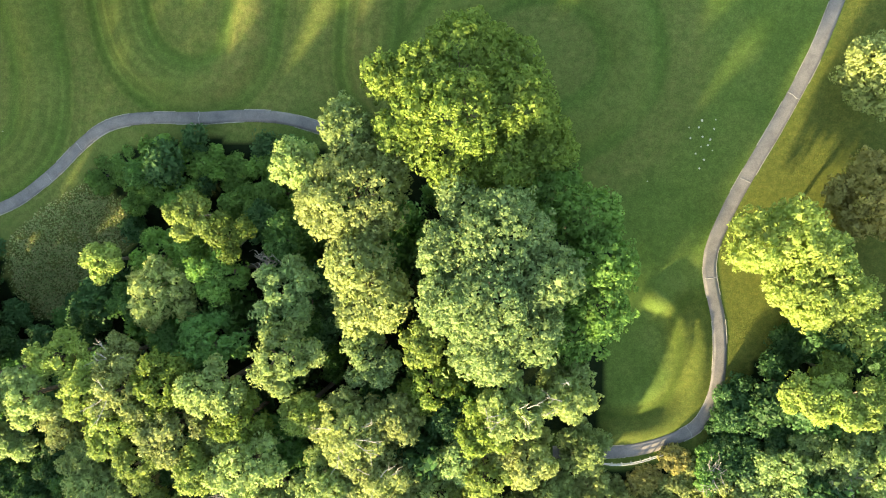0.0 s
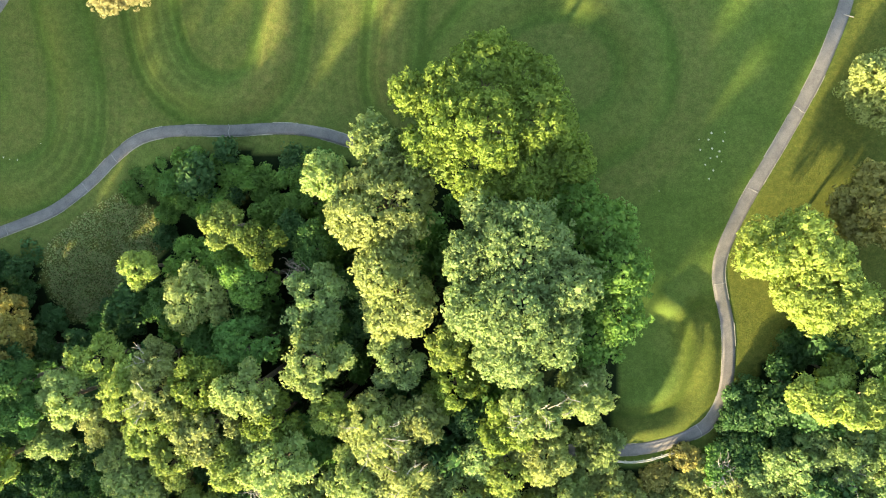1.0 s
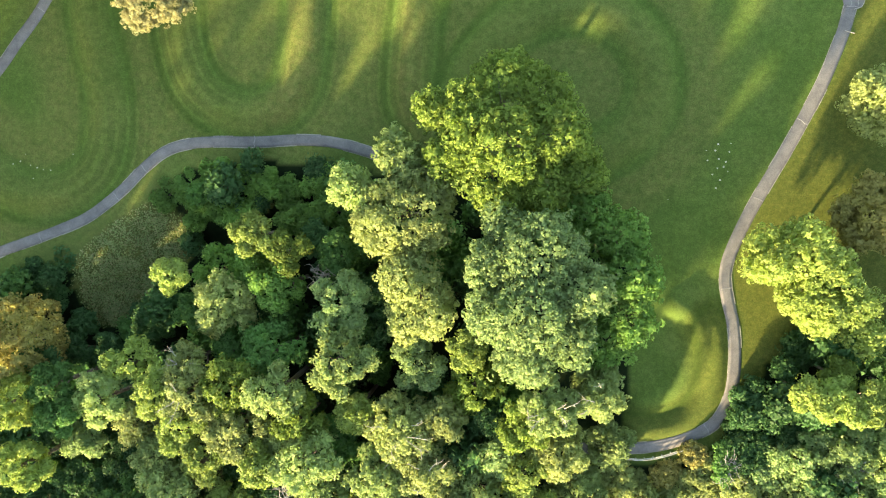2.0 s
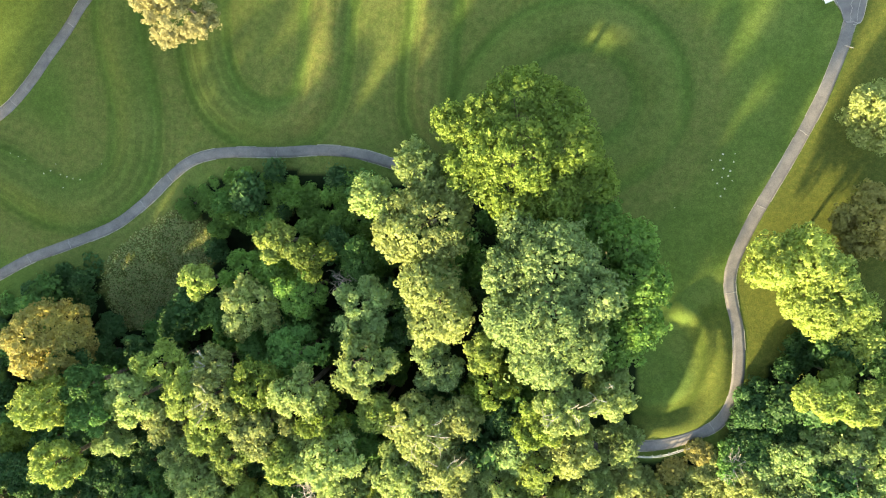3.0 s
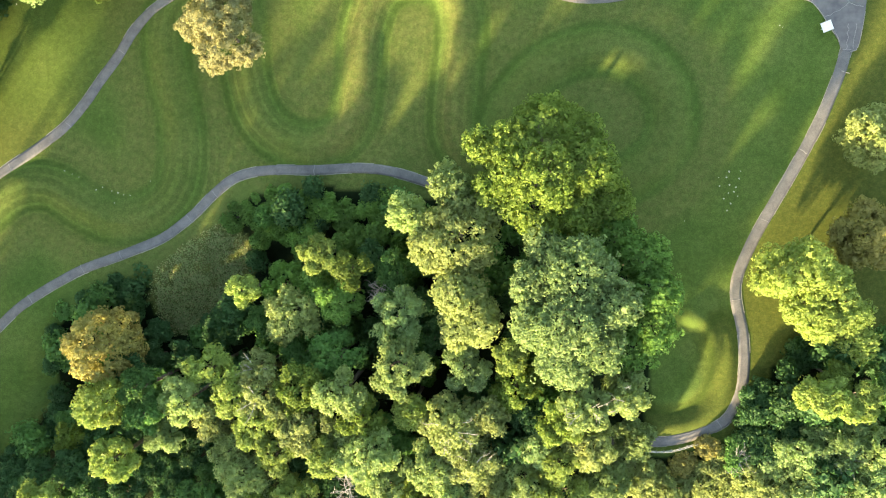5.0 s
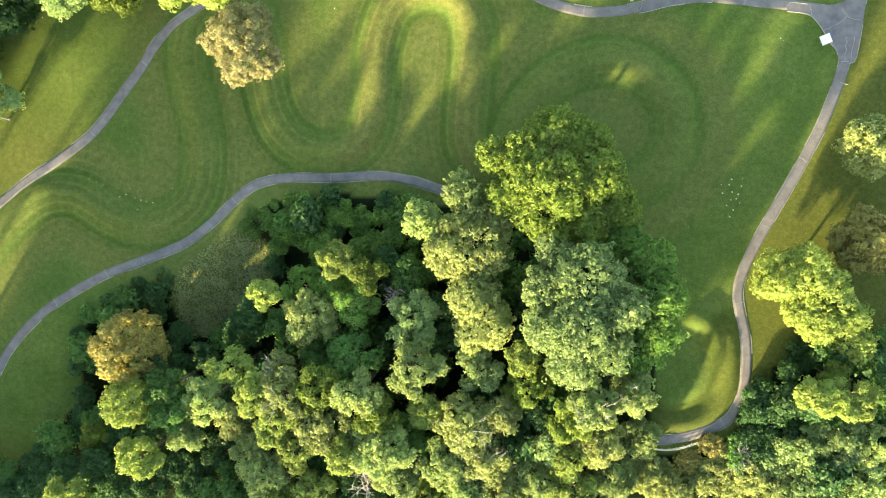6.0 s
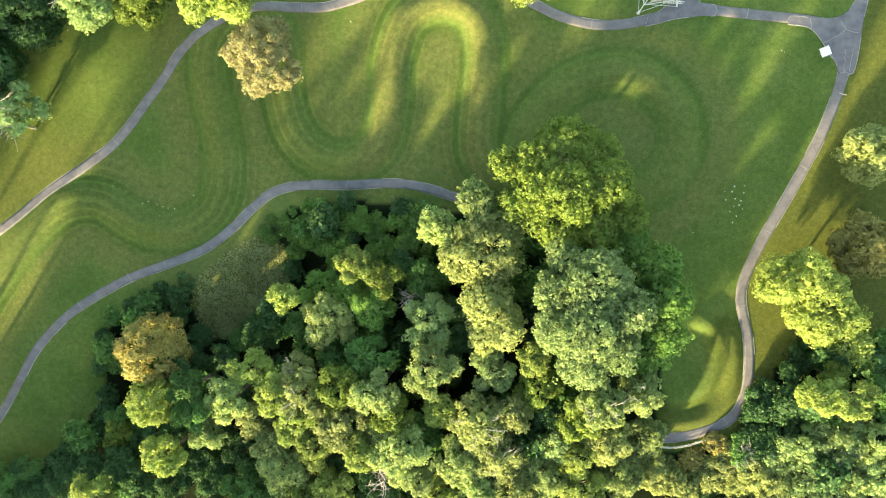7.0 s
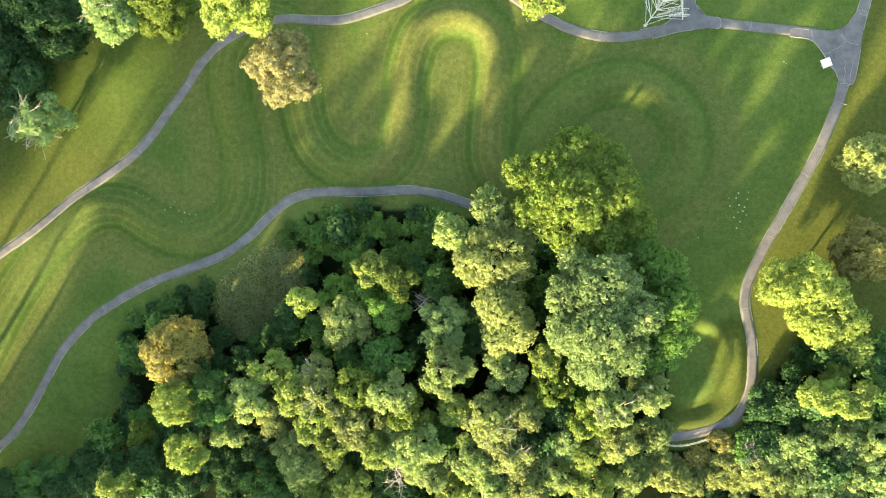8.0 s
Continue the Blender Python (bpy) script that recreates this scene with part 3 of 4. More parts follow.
plant(14.3, -17.8, 3.9, 19.0, "pale", "tree", "pale green broadleaf tree at the lawn's edge", lobe=0.9, clump=0.45, ragged=0.5, low=-0.6, squat=1.2, deadwood=3)
plant(18.1, -28.3, 3.9, 6.0, "pale", "tree", "pale green broadleaf tree at the lawn's edge", lobe=0.9, clump=0.45, ragged=0.6, low=-0.6, squat=1.2)
plant(9.7, -26.4, 4.4, 15.0, "straw", "tree", "yellowing pale tree in the wood", lobe=0.9, clump=0.42)
plant(5.1, -29.7, 4.1, 14.0, "lemon", "tree", "bright yellow-green tree in the wood")
plant(-0.1, -33.7, 4.4, 12.5, "pale", "tree", "pale green broadleaf tree in the wood", lobe=0.9, clump=0.4)
plant(12.8, -35.6, 5.0, 6.5, "pale", "tree", "pale green broadleaf tree in the wood", lobe=0.9, clump=0.4, ragged=0.6)
plant(5.8, -35.5, 4.3, 13.0, "lemon", "tree", "bright yellow-green tree in the wood")
plant(19.7, -35.6, 4.9, 2.5, "straw", "tree", "yellowing pale tree below the path", lobe=0.9, clump=0.4, ragged=0.6)
plant(24.3, -38.2, 4.4, 3.0, "straw", "tree", "yellowing pale tree below the path", lobe=0.9, clump=0.4, ragged=0.6)
plant(30.0, -36.6, 4.2, 1.5, "straw", "tree", "yellowing pale tree below the path")
plant(35.1, -38.1, 4.6, 2.0, "straw", "tree", "yellowing pale tree below the path")
plant(37.9, -34.6, 3.5, 4.0, "straw", "tree", "yellowing pale tree below the path")
plant(32.2, -32.3, 2.7, 1.0, "straw", "tree", "yellowing pale tree below the path", lobe=0.8, clump=0.36, ragged=0.6)
plant(26.8, -33.2, 2.3, 0.5, "rust", "tree", "rust-tinged tree by the rail", lobe=0.7, clump=0.36)
plant(40.9, -37.2, 4.1, 5.0, "straw", "tree", "yellowing pale tree on the slope")
plant(29.3, -41.8, 4.3, 0.0, "green", "tree", "green broadleaf tree on the slope")
# deep leaves here put the shade beside the path into the trees' colour
plant(39.3, -22.2, 4.5, 4.0, "deep", "tree", "broadleaf tree beside the path, leaf colour darkened for shade", ragged=0.6)
plant(37.3, -25.0, 2.7, 2.0, "deep", "tree", "broadleaf tree beside the path, leaf colour darkened for shade", ragged=0.6)
plant(43.4, -24.5, 3.7, 3.5, "deep", "tree", "dark green broadleaf tree on the slope")
plant(38.1, -29.0, 3.5, 3.0, "deep", "tree", "broadleaf tree below the path, leaf colour darkened for shade")
plant(43.4, -18.7, 2.7, 12.0, "lemon", "tree", "bright yellow-green tree over the slope", ragged=0.65)
plant(47.3, -19.2, 3.6, 12.5, "lemon", "tree", "bright yellow-green tree over the slope", ragged=0.6)
plant(51.0, -19.2, 3.0, 12.0, "lemon", "tree", "bright yellow-green tree over the slope", ragged=0.6)
plant(47.5, -16.2, 2.5, 10.0, "oak", "tree", "yellow-green broadleaf tree on the slope")
plant(55.6, -18.0, 2.5, 9.0, "green", "tree", "green broadleaf tree on the slope")
plant(44.8, -29.2, 4.6, 7.0, "blue", "tree", "grey-green broadleaf tree on the slope", ragged=0.5)
plant(50.3, -27.5, 4.4, 8.0, "blue", "tree", "grey-green broadleaf tree on the slope", ragged=0.5)
plant(55.2, -28.2, 4.5, 9.0, "pale", "tree", "pale green broadleaf tree on the slope", ragged=0.5)
plant(46.2, -34.8, 4.6, 7.0, "blue", "tree", "grey-green broadleaf tree on the slope", ragged=0.5)
plant(52.1, -34.3, 5.0, 8.0, "pale", "tree", "pale green broadleaf tree on the slope", ragged=0.5)
plant(57.1, -34.1, 4.5, 9.0, "blue", "tree", "grey-green broadleaf tree on the slope")
plant(42.0, -31.4, 3.7, 3.5, "blue", "tree", "grey-green broadleaf tree on the slope")
plant(44.3, -39.3, 4.5, 6.0, "pale", "tree", "pale green broadleaf tree on the slope")
plant(50.6, -39.7, 4.4, 7.0, "blue", "tree", "grey-green broadleaf tree on the slope")
plant(-70.5, -13.8, 5.6, 14.5, "rust", "tree", "rust-tinged tree with a rounded crown", squat=1.5, lobe=1.0, clump=0.42, ragged=0.12, low=-0.9)
plant(-68.7, -22.4, 4.4, 17.0, "lemon", "tree", "bright yellow-green tree with a rounded crown", squat=1.7, lobe=0.9, clump=0.42, ragged=0.25, low=-0.9)
plant(-67.1, -31.6, 3.7, 16.0, "lemon", "tree", "bright yellow-green tree in the wood", squat=1.6, ragged=0.5, low=-0.9)
plant(-62.9, -19.8, 3.5, 13.0, "green", "tree", "green broadleaf tree beside yellower ones")
plant(-62.1, -24.4, 3.3, 13.0, "green", "tree", "green broadleaf tree beside yellower ones")
plant(-67.2, -17.6, 2.9, 9.0, "deep", "tree", "dark green broadleaf tree in the shade, shade also in its leaf colour")
plant(-80.5, -31.5, 2.9, 4.0, "oak", "tree", "yellow-green broadleaf tree at the wood's foot")
plant(-61.7, -29.7, 3.2, 7.0, "blue", "tree", "grey-green broadleaf tree in the shade")
# most crowns down here carry their shade as a darker leaf colour
plant(-91.0, -36.4, 3.3, 5.0, "deep", "tree", "dark broadleaf tree at the wood's foot, leaves darkened for shade")
plant(-97.7, -38.6, 3.3, 5.0, "green", "tree", "green broadleaf tree at the wood's foot")
plant(-79.2, -36.1, 3.7, 6.0, "deep", "tree", "dark broadleaf tree at the wood's foot, leaves darkened for shade")
plant(-84.9, -37.8, 3.3, 6.0, "deep", "tree", "dark broadleaf tree at the wood's foot, leaves darkened for shade")
plant(-90.8, -41.0, 3.8, 6.0, "deep", "tree", "dark broadleaf tree at the wood's foot, leaves darkened for shade")
plant(-82.8, -40.6, 3.9, 9.0, "lemon", "tree", "bright yellow-green tree at the wood's foot")
plant(-96.6, -42.3, 3.5, 6.0, "deep", "tree", "dark broadleaf tree at the wood's foot, leaves darkened for shade")
plant(-76.6, -41.4, 4.2, 5.0, "deep", "tree", "dark green broadleaf tree in the shade, shade also in its leaf colour")
plant(-103.2, -41.4, 4.0, 6.0, "green", "tree", "green broadleaf tree at the wood's foot")
plant(-69.6, -41.5, 3.7, 5.0, "deep", "tree", "dark green broadleaf tree in the shade, shade also in its leaf colour")
plant(-108.6, -42.8, 4.0, 6.0, "deep", "tree", "dark broadleaf tree at the wood's foot, leaves darkened for shade")
plant(30.6, -29.8, 2.1, 1.5, "rust", "shrub", "small rust-tinged shrub by the rail", lobe=0.8, clump=0.45, group='shrubs by the path')
plant(36.6, -30.3, 3.6, 2.5, "green", "shrub", "dull green shrub below the path", lobe=0.9, clump=0.5, group='shrubs by the path')
plant(46.0, -13.9, 3.6, 3.0, "deep", "shrub", "dark green shrub under the trees", lobe=1.0, clump=0.55, group='shrubs by the path')
plant(50.8, -14.6, 3.4, 3.0, "deep", "shrub", "dark green shrub under the trees", lobe=1.0, clump=0.55, group='shrubs by the path')
plant(52.9, 5.6, 5.9, 9.5, "rust", "tree", "thin olive-brown tree on rough grass", group='trees on the lawn', density=9, ragged=0.6, lobe=0.9, clump=0.5, low=-0.85, squat=1.1)
plant(52.9, 20.8, 5.2, 11.0, "straw", "tree", "pale straw-coloured tree on rough grass", group='trees on the lawn', ragged=0.6, lobe=1.0, low=-0.85, squat=1.1)
plant(-41.9, 11.0, 3.2, 1.0, "fresh", "shrub", "dark green leafy shrub on the bank", lobe=1.0, clump=0.5, group='shrubs on the bank', ragged=0.5)
plant(-35.9, 9.7, 4.0, 2.5, "fresh", "shrub", "dark green leafy shrub on the bank", lobe=1.0, clump=0.5, group='shrubs on the bank', ragged=0.5)
plant(-40.6, 6.4, 3.8, 1.5, "fresh", "shrub", "dark green leafy shrub on the bank", lobe=1.0, clump=0.5, group='shrubs on the bank', ragged=0.5)
plant(-50.2, 8.0, 3.0, -0.5, "fresh", "shrub", "dark green leafy shrub on the bank", lobe=1.0, clump=0.5, group='shrubs on the bank', ragged=0.5)
plant(-45.6, 5.3, 3.0, 0.0, "fresh", "shrub", "dark green leafy shrub on the bank", lobe=1.0, clump=0.5, group='shrubs on the bank', ragged=0.5)
plant(-30.9, 8.4, 3.0, 1.0, "fresh", "shrub", "dark green leafy shrub on the bank", lobe=1.0, clump=0.5, group='shrubs on the bank', ragged=0.5)
plant(-25.2, 9.6, 3.1, 4.0, "fresh", "shrub", "dark green leafy shrub on the bank", lobe=1.0, clump=0.5, group='shrubs on the bank', ragged=0.5)
plant(-22.9, 5.6, 3.7, 6.0, "fresh", "shrub", "dark green leafy shrub on the bank", lobe=1.0, clump=0.5, group='shrubs on the bank', ragged=0.5)
plant(-29.1, 4.0, 3.1, 5.0, "fresh", "shrub", "dark green leafy shrub on the bank", lobe=1.0, clump=0.5, group='shrubs on the bank', ragged=0.5)
plant(-46.7, 9.7, 2.6, -0.5, "fresh", "shrub", "dark green leafy shrub on the bank", lobe=1.0, clump=0.5, group='shrubs on the bank', ragged=0.5)
plant(-37.6, 3.8, 3.0, 3.0, "fresh", "shrub", "dark green leafy shrub on the bank", lobe=1.0, clump=0.5, group='shrubs on the bank', ragged=0.5)
plant(-47.6, 0.5, 2.2, -1.5, "deep", "shrub", "dark green leafy shrub on the bank", lobe=1.0, clump=0.5, group='shrubs on the bank', ragged=0.5)
plant(-84.2, -13.2, 1.9, 0.5, "deep", "shrub", "dark green shrub below the path", lobe=0.8, clump=0.45, group='shrubs on the bank', ragged=0.5)
plant(-84.9, -18.7, 1.9, 0.5, "deep", "shrub", "dark green shrub below the path", lobe=0.8, clump=0.45, group='shrubs on the bank', ragged=0.5)
plant(-83.4, -24.3, 1.9, 0.8, "deep", "shrub", "dark green shrub below the path", lobe=0.8, clump=0.45, group='shrubs on the bank', ragged=0.5)
plant(-82.0, -9.0, 1.9, 0.0, "green", "shrub", "dark green shrub below the path", lobe=0.8, clump=0.45, group='shrubs on the bank', ragged=0.5)
plant(-77.5, -7.6, 2.8, 0.0, "deep", "shrub", "dark green shrub below the path", lobe=0.8, clump=0.45, group='shrubs on the bank', ragged=0.5)
plant(-71.7, -4.9, 3.0, 0.5, "deep", "shrub", "dark green shrub below the path", lobe=0.8, clump=0.45, group='shrubs on the bank', ragged=0.5)
plant(-67.4, -1.8, 2.2, -0.8, "deep", "shrub", "dark green shrub below the path", lobe=0.8, clump=0.45, group='shrubs on the bank', ragged=0.5)
plant(-69.7, -8.3, 2.4, 0.0, "deep", "shrub", "dark green shrub below the path", lobe=0.8, clump=0.45, group='shrubs on the bank', ragged=0.5)
plant(-65.8, -12.8, 2.6, 0.0, "deep", "shrub", "dark green shrub below the path", lobe=0.8, clump=0.45, group='shrubs on the bank', ragged=0.5)
plant(-65.8, -17.1, 2.8, 1.5, "deep", "shrub", "dark green shrub below the path", lobe=0.8, clump=0.45, group='shrubs on the bank', ragged=0.5)
plant(-60.9, -17.1, 3.2, 1.0, "deep", "shrub", "dark green shrub below the path", lobe=0.8, clump=0.45, group='shrubs on the bank', ragged=0.5)
plant(-54.5, -11.4, 3.2, 1.0, "deep", "shrub", "dark green shrub below the path", lobe=0.8, clump=0.45, group='shrubs on the bank', ragged=0.5)
plant(-51.9, -12.3, 2.8, 2.0, "deep", "shrub", "dark green shrub below the path", lobe=0.8, clump=0.45, group='shrubs on the bank', ragged=0.5)
plant(-80.5, -28.9, 3.0, 3.0, "green", "shrub", "dark green shrub under the trees", lobe=0.9, clump=0.5, group='shrubs on the bank', ragged=0.5)
plant(-77.5, -32.7, 2.8, 2.5, "deep", "shrub", "dark green shrub under the trees", lobe=0.9, clump=0.5, group='shrubs on the bank', ragged=0.5)
plant(-85.8, -31.8, 2.8, 1.5, "deep", "shrub", "dark green shrub under the trees", lobe=0.9, clump=0.5, group='shrubs on the bank', ragged=0.5)
plant(-63.2, -34.7, 3.2, 3.0, "deep", "shrub", "dark green shrub under the trees", lobe=0.9, clump=0.5, group='shrubs on the bank', ragged=0.5)
plant(-61.1, -31.0, 3.0, 3.0, "deep", "shrub", "dark green shrub under the trees", lobe=0.9, clump=0.5, group='shrubs on the bank', ragged=0.5)
plant(-79.1, -35.1, 2.7, 3.0, "deep", "shrub", "dark green shrub under the trees", lobe=0.9, clump=0.5, group='shrubs on the bank', ragged=0.5)
plant(-83.7, -27.6, 2.4, 1.0, "deep", "shrub", "dark green shrub under the trees", lobe=0.9, clump=0.5, group='shrubs on the bank', ragged=0.5)
plant(-69.4, -31.4, 2.7, 3.0, "deep", "shrub", "dark green shrub under the trees", lobe=0.9, clump=0.5, group='shrubs on the bank', ragged=0.5)
plant(-75.6, -4.5, 1.5, -0.5, "green", "shrub", "dark green shrub below the path", lobe=0.8, clump=0.45, group='shrubs on the bank', ragged=0.5)
plant(-55.0, 48.0, 6.6, 22.0, "lemon", "tree", "bright yellow-green tree over the path", group='trees on the lawn', low=-0.85, squat=1.1)
plant(-49.2, 38.2, 7.0, 15.0, "cream", "tree", "cream-coloured tree on the lawn", group='trees on the lawn', low=-0.4, ragged=0.6, lobe=0.85, clump=0.42, density=22, leafsize=0.22, squat=0.95)
plant(-3.1, 49.6, 4.4, 12.0, "lemon", "tree", "small yellow-green tree by the path", group='trees on the lawn')
plant(-95.8, 29.8, 5.4, 13.5, "blue", "tree", "thin tree with bare grey branches", deadwood=8, density=8, group='trees on the lawn', ragged=0.6, low=-0.9, squat=1.15)
plant(-92.6, 48.0, 8.2, 16.0, "deep", "tree", "dark green tree at the lawn's far edge", group='trees on the lawn', low=-0.9, squat=1.15)
plant(-102.1, 37.7, 8.3, 14.0, "deep", "tree", "dark green tree at the lawn's far edge", group='trees on the lawn', low=-0.9, squat=1.15)
plant(-81.4, 48.7, 5.5, 15.0, "blue", "tree", "grey-green tree at the lawn's far edge", group='trees on the lawn', deadwood=3, low=-0.9, squat=1.15)
plant(-72.1, 50.1, 5.9, 13.0, "oak", "tree", "olive green tree at the lawn's far edge", group='trees on the lawn', low=-0.9, squat=1.15)
plant(-104.2, 46.9, 9.1, 18.0, "deep", "tree", "dark green tree at the lawn's far edge", group='trees on the lawn', low=-0.9, squat=1.15)

# ---- the rest of the wood, and unseen trees that shade the lawn ----
HERE = [(o.location.x, o.location.y) for o in scene.objects if o.type == "EMPTY"]


def far_from(x, y, d):
    return all((x - a) ** 2 + (y - c) ** 2 > d * d for a, c in HERE)


def scatter(kinds, name, label, group, x0, x1, y0, y1, gap, allowed, clear, lo, hi, wide=3.2, tall=6.5, fine=1.0):
    """Copies of a few low trees, set out unevenly where allowed."""
    made = []
    for k, leaf in enumerate(kinds):
        made.append(plant(3000.0 + 20 * k, 0.0, wide, tall + float(ground_at(3000.0 + 20 * k, 0.0)), leaf, name, label, lobe=fine * 1.2, clump=fine * 0.75, leafsize=fine * (0.5 if fine < 2 else 0.6), density=6 if fine < 2 else 4, squat=0.9, ragged=0.2, group=group))
    dice = np.random.default_rng(11)
    for yy in np.arange(y0, y1, gap):
        for xx in np.arange(x0, x1, gap):
            x, y = xx + dice.uniform(-0.45, 0.45) * gap, yy + dice.uniform(-0.45, 0.45) * gap
            if not allowed(x, y) or not far_from(x, y, clear):
                continue
            size = dice.uniform(lo, hi)
            c = copy_thing(made[int(dice.integers(len(made)))], pose(x, y, float(ground_at(x, y)) - 0.15, 0, 0, dice.uniform(0, 360)))
            deep_wood = name == "undergrowth_tree" and -50 < x < 8 and y < -4
            c.scale = (size, size, size * dice.uniform(0.85, 1.2) * (1.5 if deep_wood else 1.0))
    for o in made:
        for ch in list(o.children):
            bpy.data.objects.remove(ch)
        bpy.data.objects.remove(o)


in_wood = lambda x, y: bool(inside(x, y, WOOD)) and -108 < x < 62 and y > -46 and not inside(x, y, WEEDS) and away(np.array([x]), np.array([y]), LOWER_PATH)[0] > 3.0
scatter(["deep", "deep", "green", "green"], "undergrowth_tree", "low dark green tree under the taller crowns", "undergrowth of the wood", -110, 64, -48, 25, 4.7, in_wood, 2.0, 0.5, 1.15)
# no low trees between the path's end and the coil
for o in [o for o in scene.objects if o.name.startswith("undergrowth_tree") and 8 < o.location.x < 35 and o.location.y > -50]:
    for ch in list(o.children):
        bpy.data.objects.remove(ch)
    bpy.data.objects.remove(o)
# unseen forest added to shade the lawn; its gaps let strips of sun through
across = lambda x, y: x * 0.838 - y * 0.545
beyond = lambda x, y: (y < (-50 if -100 < x < -45 else -54) or x < -128) and not 23 < across(x, y) < 48 and not -105 < across(x, y) < -76
tall_side = lambda x, y: beyond(x, y) and x < -66 and not -59 < across(x, y) < -23
low_side = lambda x, y: beyond(x, y) and x >= -42
middle = lambda x, y: beyond(x, y) and -66 <= x < -42
scatter(["oak", "pale", "green"], "forest_tree", "tall unseen forest tree on the slope, shading the lawn", "forest on the slope", -180, -60, -104, 75, 9.5, tall_side, 3.0, 0.88, 1.1, 7.8, 28.0, 3.2)
scatter(["oak", "pale", "green"], "forest_tree", "unseen green forest tree lower down the slope", "forest on the slope", -70, 84, -84, -40, 9.0, low_side, 3.0, 0.85, 1.15, 5.6, 15.0, 2.6)
scatter(["oak", "pale", "green"], "forest_tree", "unseen green forest tree lower down the slope", "forest on the slope", -70, 84, -90, -40, 9.0, middle, 3.0, 0.85, 1.15, 5.6, 17.0, 2.6)
# unseen trees, added so that their raised crowns shade the field's far part
for x, y in ((-126.0, -19.5), (-117.6, -24.9), (-113.4, -27.6)):
    plant(x, y, 6.5, 23.5, "oak", "forest_tree", "unseen tall tree with a clear trunk, added to shade the field", lobe=2.2, clump=1.2, leafsize=0.7, density=8, squat=0.7, low=0.1, ragged=0.3, group="forest on the slope")

# ---- rough weeds on the bank ----
lo, hi = WEEDS.min(0), WEEDS.max(0)
knots = rng.uniform(lo, hi, (1500, 2))
p = (knots[:, None] + rng.normal(0, 0.45, (1500, 16, 2)) * rng.uniform(0.5, 1.6, (1500, 1, 1))).reshape(-1, 2)
rise = np.repeat(rng.uniform(0, 0.7, 1500) ** 2, 16)
keep = inside(p[:, 0], p[:, 1], WEEDS) & (rng.random(len(p)) < 0.2 + 0.8 * smooth(away(p[:, 0], p[:, 1], spline([*WEEDS, WEEDS[0]])), 0.3, 2.5))
p, tuft = p[keep], rise[keep]
p3 = np.column_stack([p, ground_at(p[:, 0], p[:, 1]) + rng.uniform(0.02, 0.25, len(p)) + 0.35 * tuft])
up = unit(rng.normal(0, 0.3, (len(p3), 3)) + np.array([0, 0, 1.0]))
WEED = leaf_material("weed_leaves", (0.12, 0.24, 0.07), (0.27, 0.34, 0.13), (0.66, 0.46, 0.3), 0.4)
tagged(new("weeds", leaves(p3, up, np.full(len(p3), 0.24), WEED, "weeds", up)), "brown-green rough weeds on the bank", "weeds", kind="stuff")

# ---- paving at the path's junctions ----


def paved(outline, name, label):
    """A flat paved patch with a rounded outline and sides down into the ground."""
    edge = spline([*outline, outline[0]], 0.6)[:-1]
    z = ground_at(edge[:, 0], edge[:, 1])
    bm = bmesh.new()
    ring = [bm.verts.new((x, y, h + 0.13)) for (x, y), h in zip(edge, z)]
    foot = [bm.verts.new((x, y, h - 0.2)) for (x, y), h in zip(edge, z)]
    bmesh.ops.triangulate(bm, faces=[bm.faces.new(ring)])
    for i in range(len(ring)):
        j = (i + 1) % len(ring)
        bm.faces.new((ring[i], foot[i], foot[j], ring[j]))
    bmesh.ops.recalc_face_normals(bm, faces=bm.faces)
    me = bpy.data.meshes.new(name)
    bm.to_mesh(me)
    me.materials.append(ASPHALT_DARK)
    return tagged(new(name, me), label, "paving", kind="structure")


ASPHALT_DARK = speckled("dark_asphalt", (0.095, 0.094, 0.1), (0.165, 0.16, 0.162), 0.6, 0.85)
FORK = [(41.67, 43.99), (45.08, 43.42), (46.87, 41.78), (48.68, 38.94), (49.89, 37.12), (50.61, 35.41), (52.73, 35.37), (53.60, 39.05), (54.13, 44.00), (54.79, 47.95), (53.06, 48.19), (51.77, 46.24), (49.69, 45.00), (46.02, 44.99), (42.12, 45.38)]
fork = paved(FORK, "pavement", "dark cracked asphalt where three paths meet")
COURT = [(17.36, 44.15), (19.37, 44.51), (22.37, 45.25), (27.35, 45.74), (29.34, 45.69), (29.31, 47.51), (26.72, 48.08), (25.09, 49.94), (24.63, 53.78), (22.24, 53.85), (22.59, 50.31), (21.92, 48.61), (20.14, 47.03), (17.35, 45.27)]
court = paved(COURT, "pavement", "dark asphalt apron below the lookout tower")


def ribbon(a, c, width, lift, mat, name, parent, label=""):
    """A thin crooked raised line from a to c, such as a filled crack."""
    k = max(3, int(math.hypot(c[0] - a[0], c[1] - a[1]) / 0.5) + 1)
    u = np.linspace(0, 1, k)[:, None]
    line = np.array(a) * (1 - u) + np.array(c) * u
    line[1:-1] += rng.normal(0, 0.09, (k - 2, 2))
    return part(name, strip(line, width, lift, mat, name, depth=-0.02), parent, label)


SEAL = speckled("pale_crack_filler", (0.19, 0.187, 0.18), (0.29, 0.28, 0.265), 2.0)
path_lower, path_right, path_upper = (o for o in list(scene.objects) if o.name.split(".")[0] == "path")


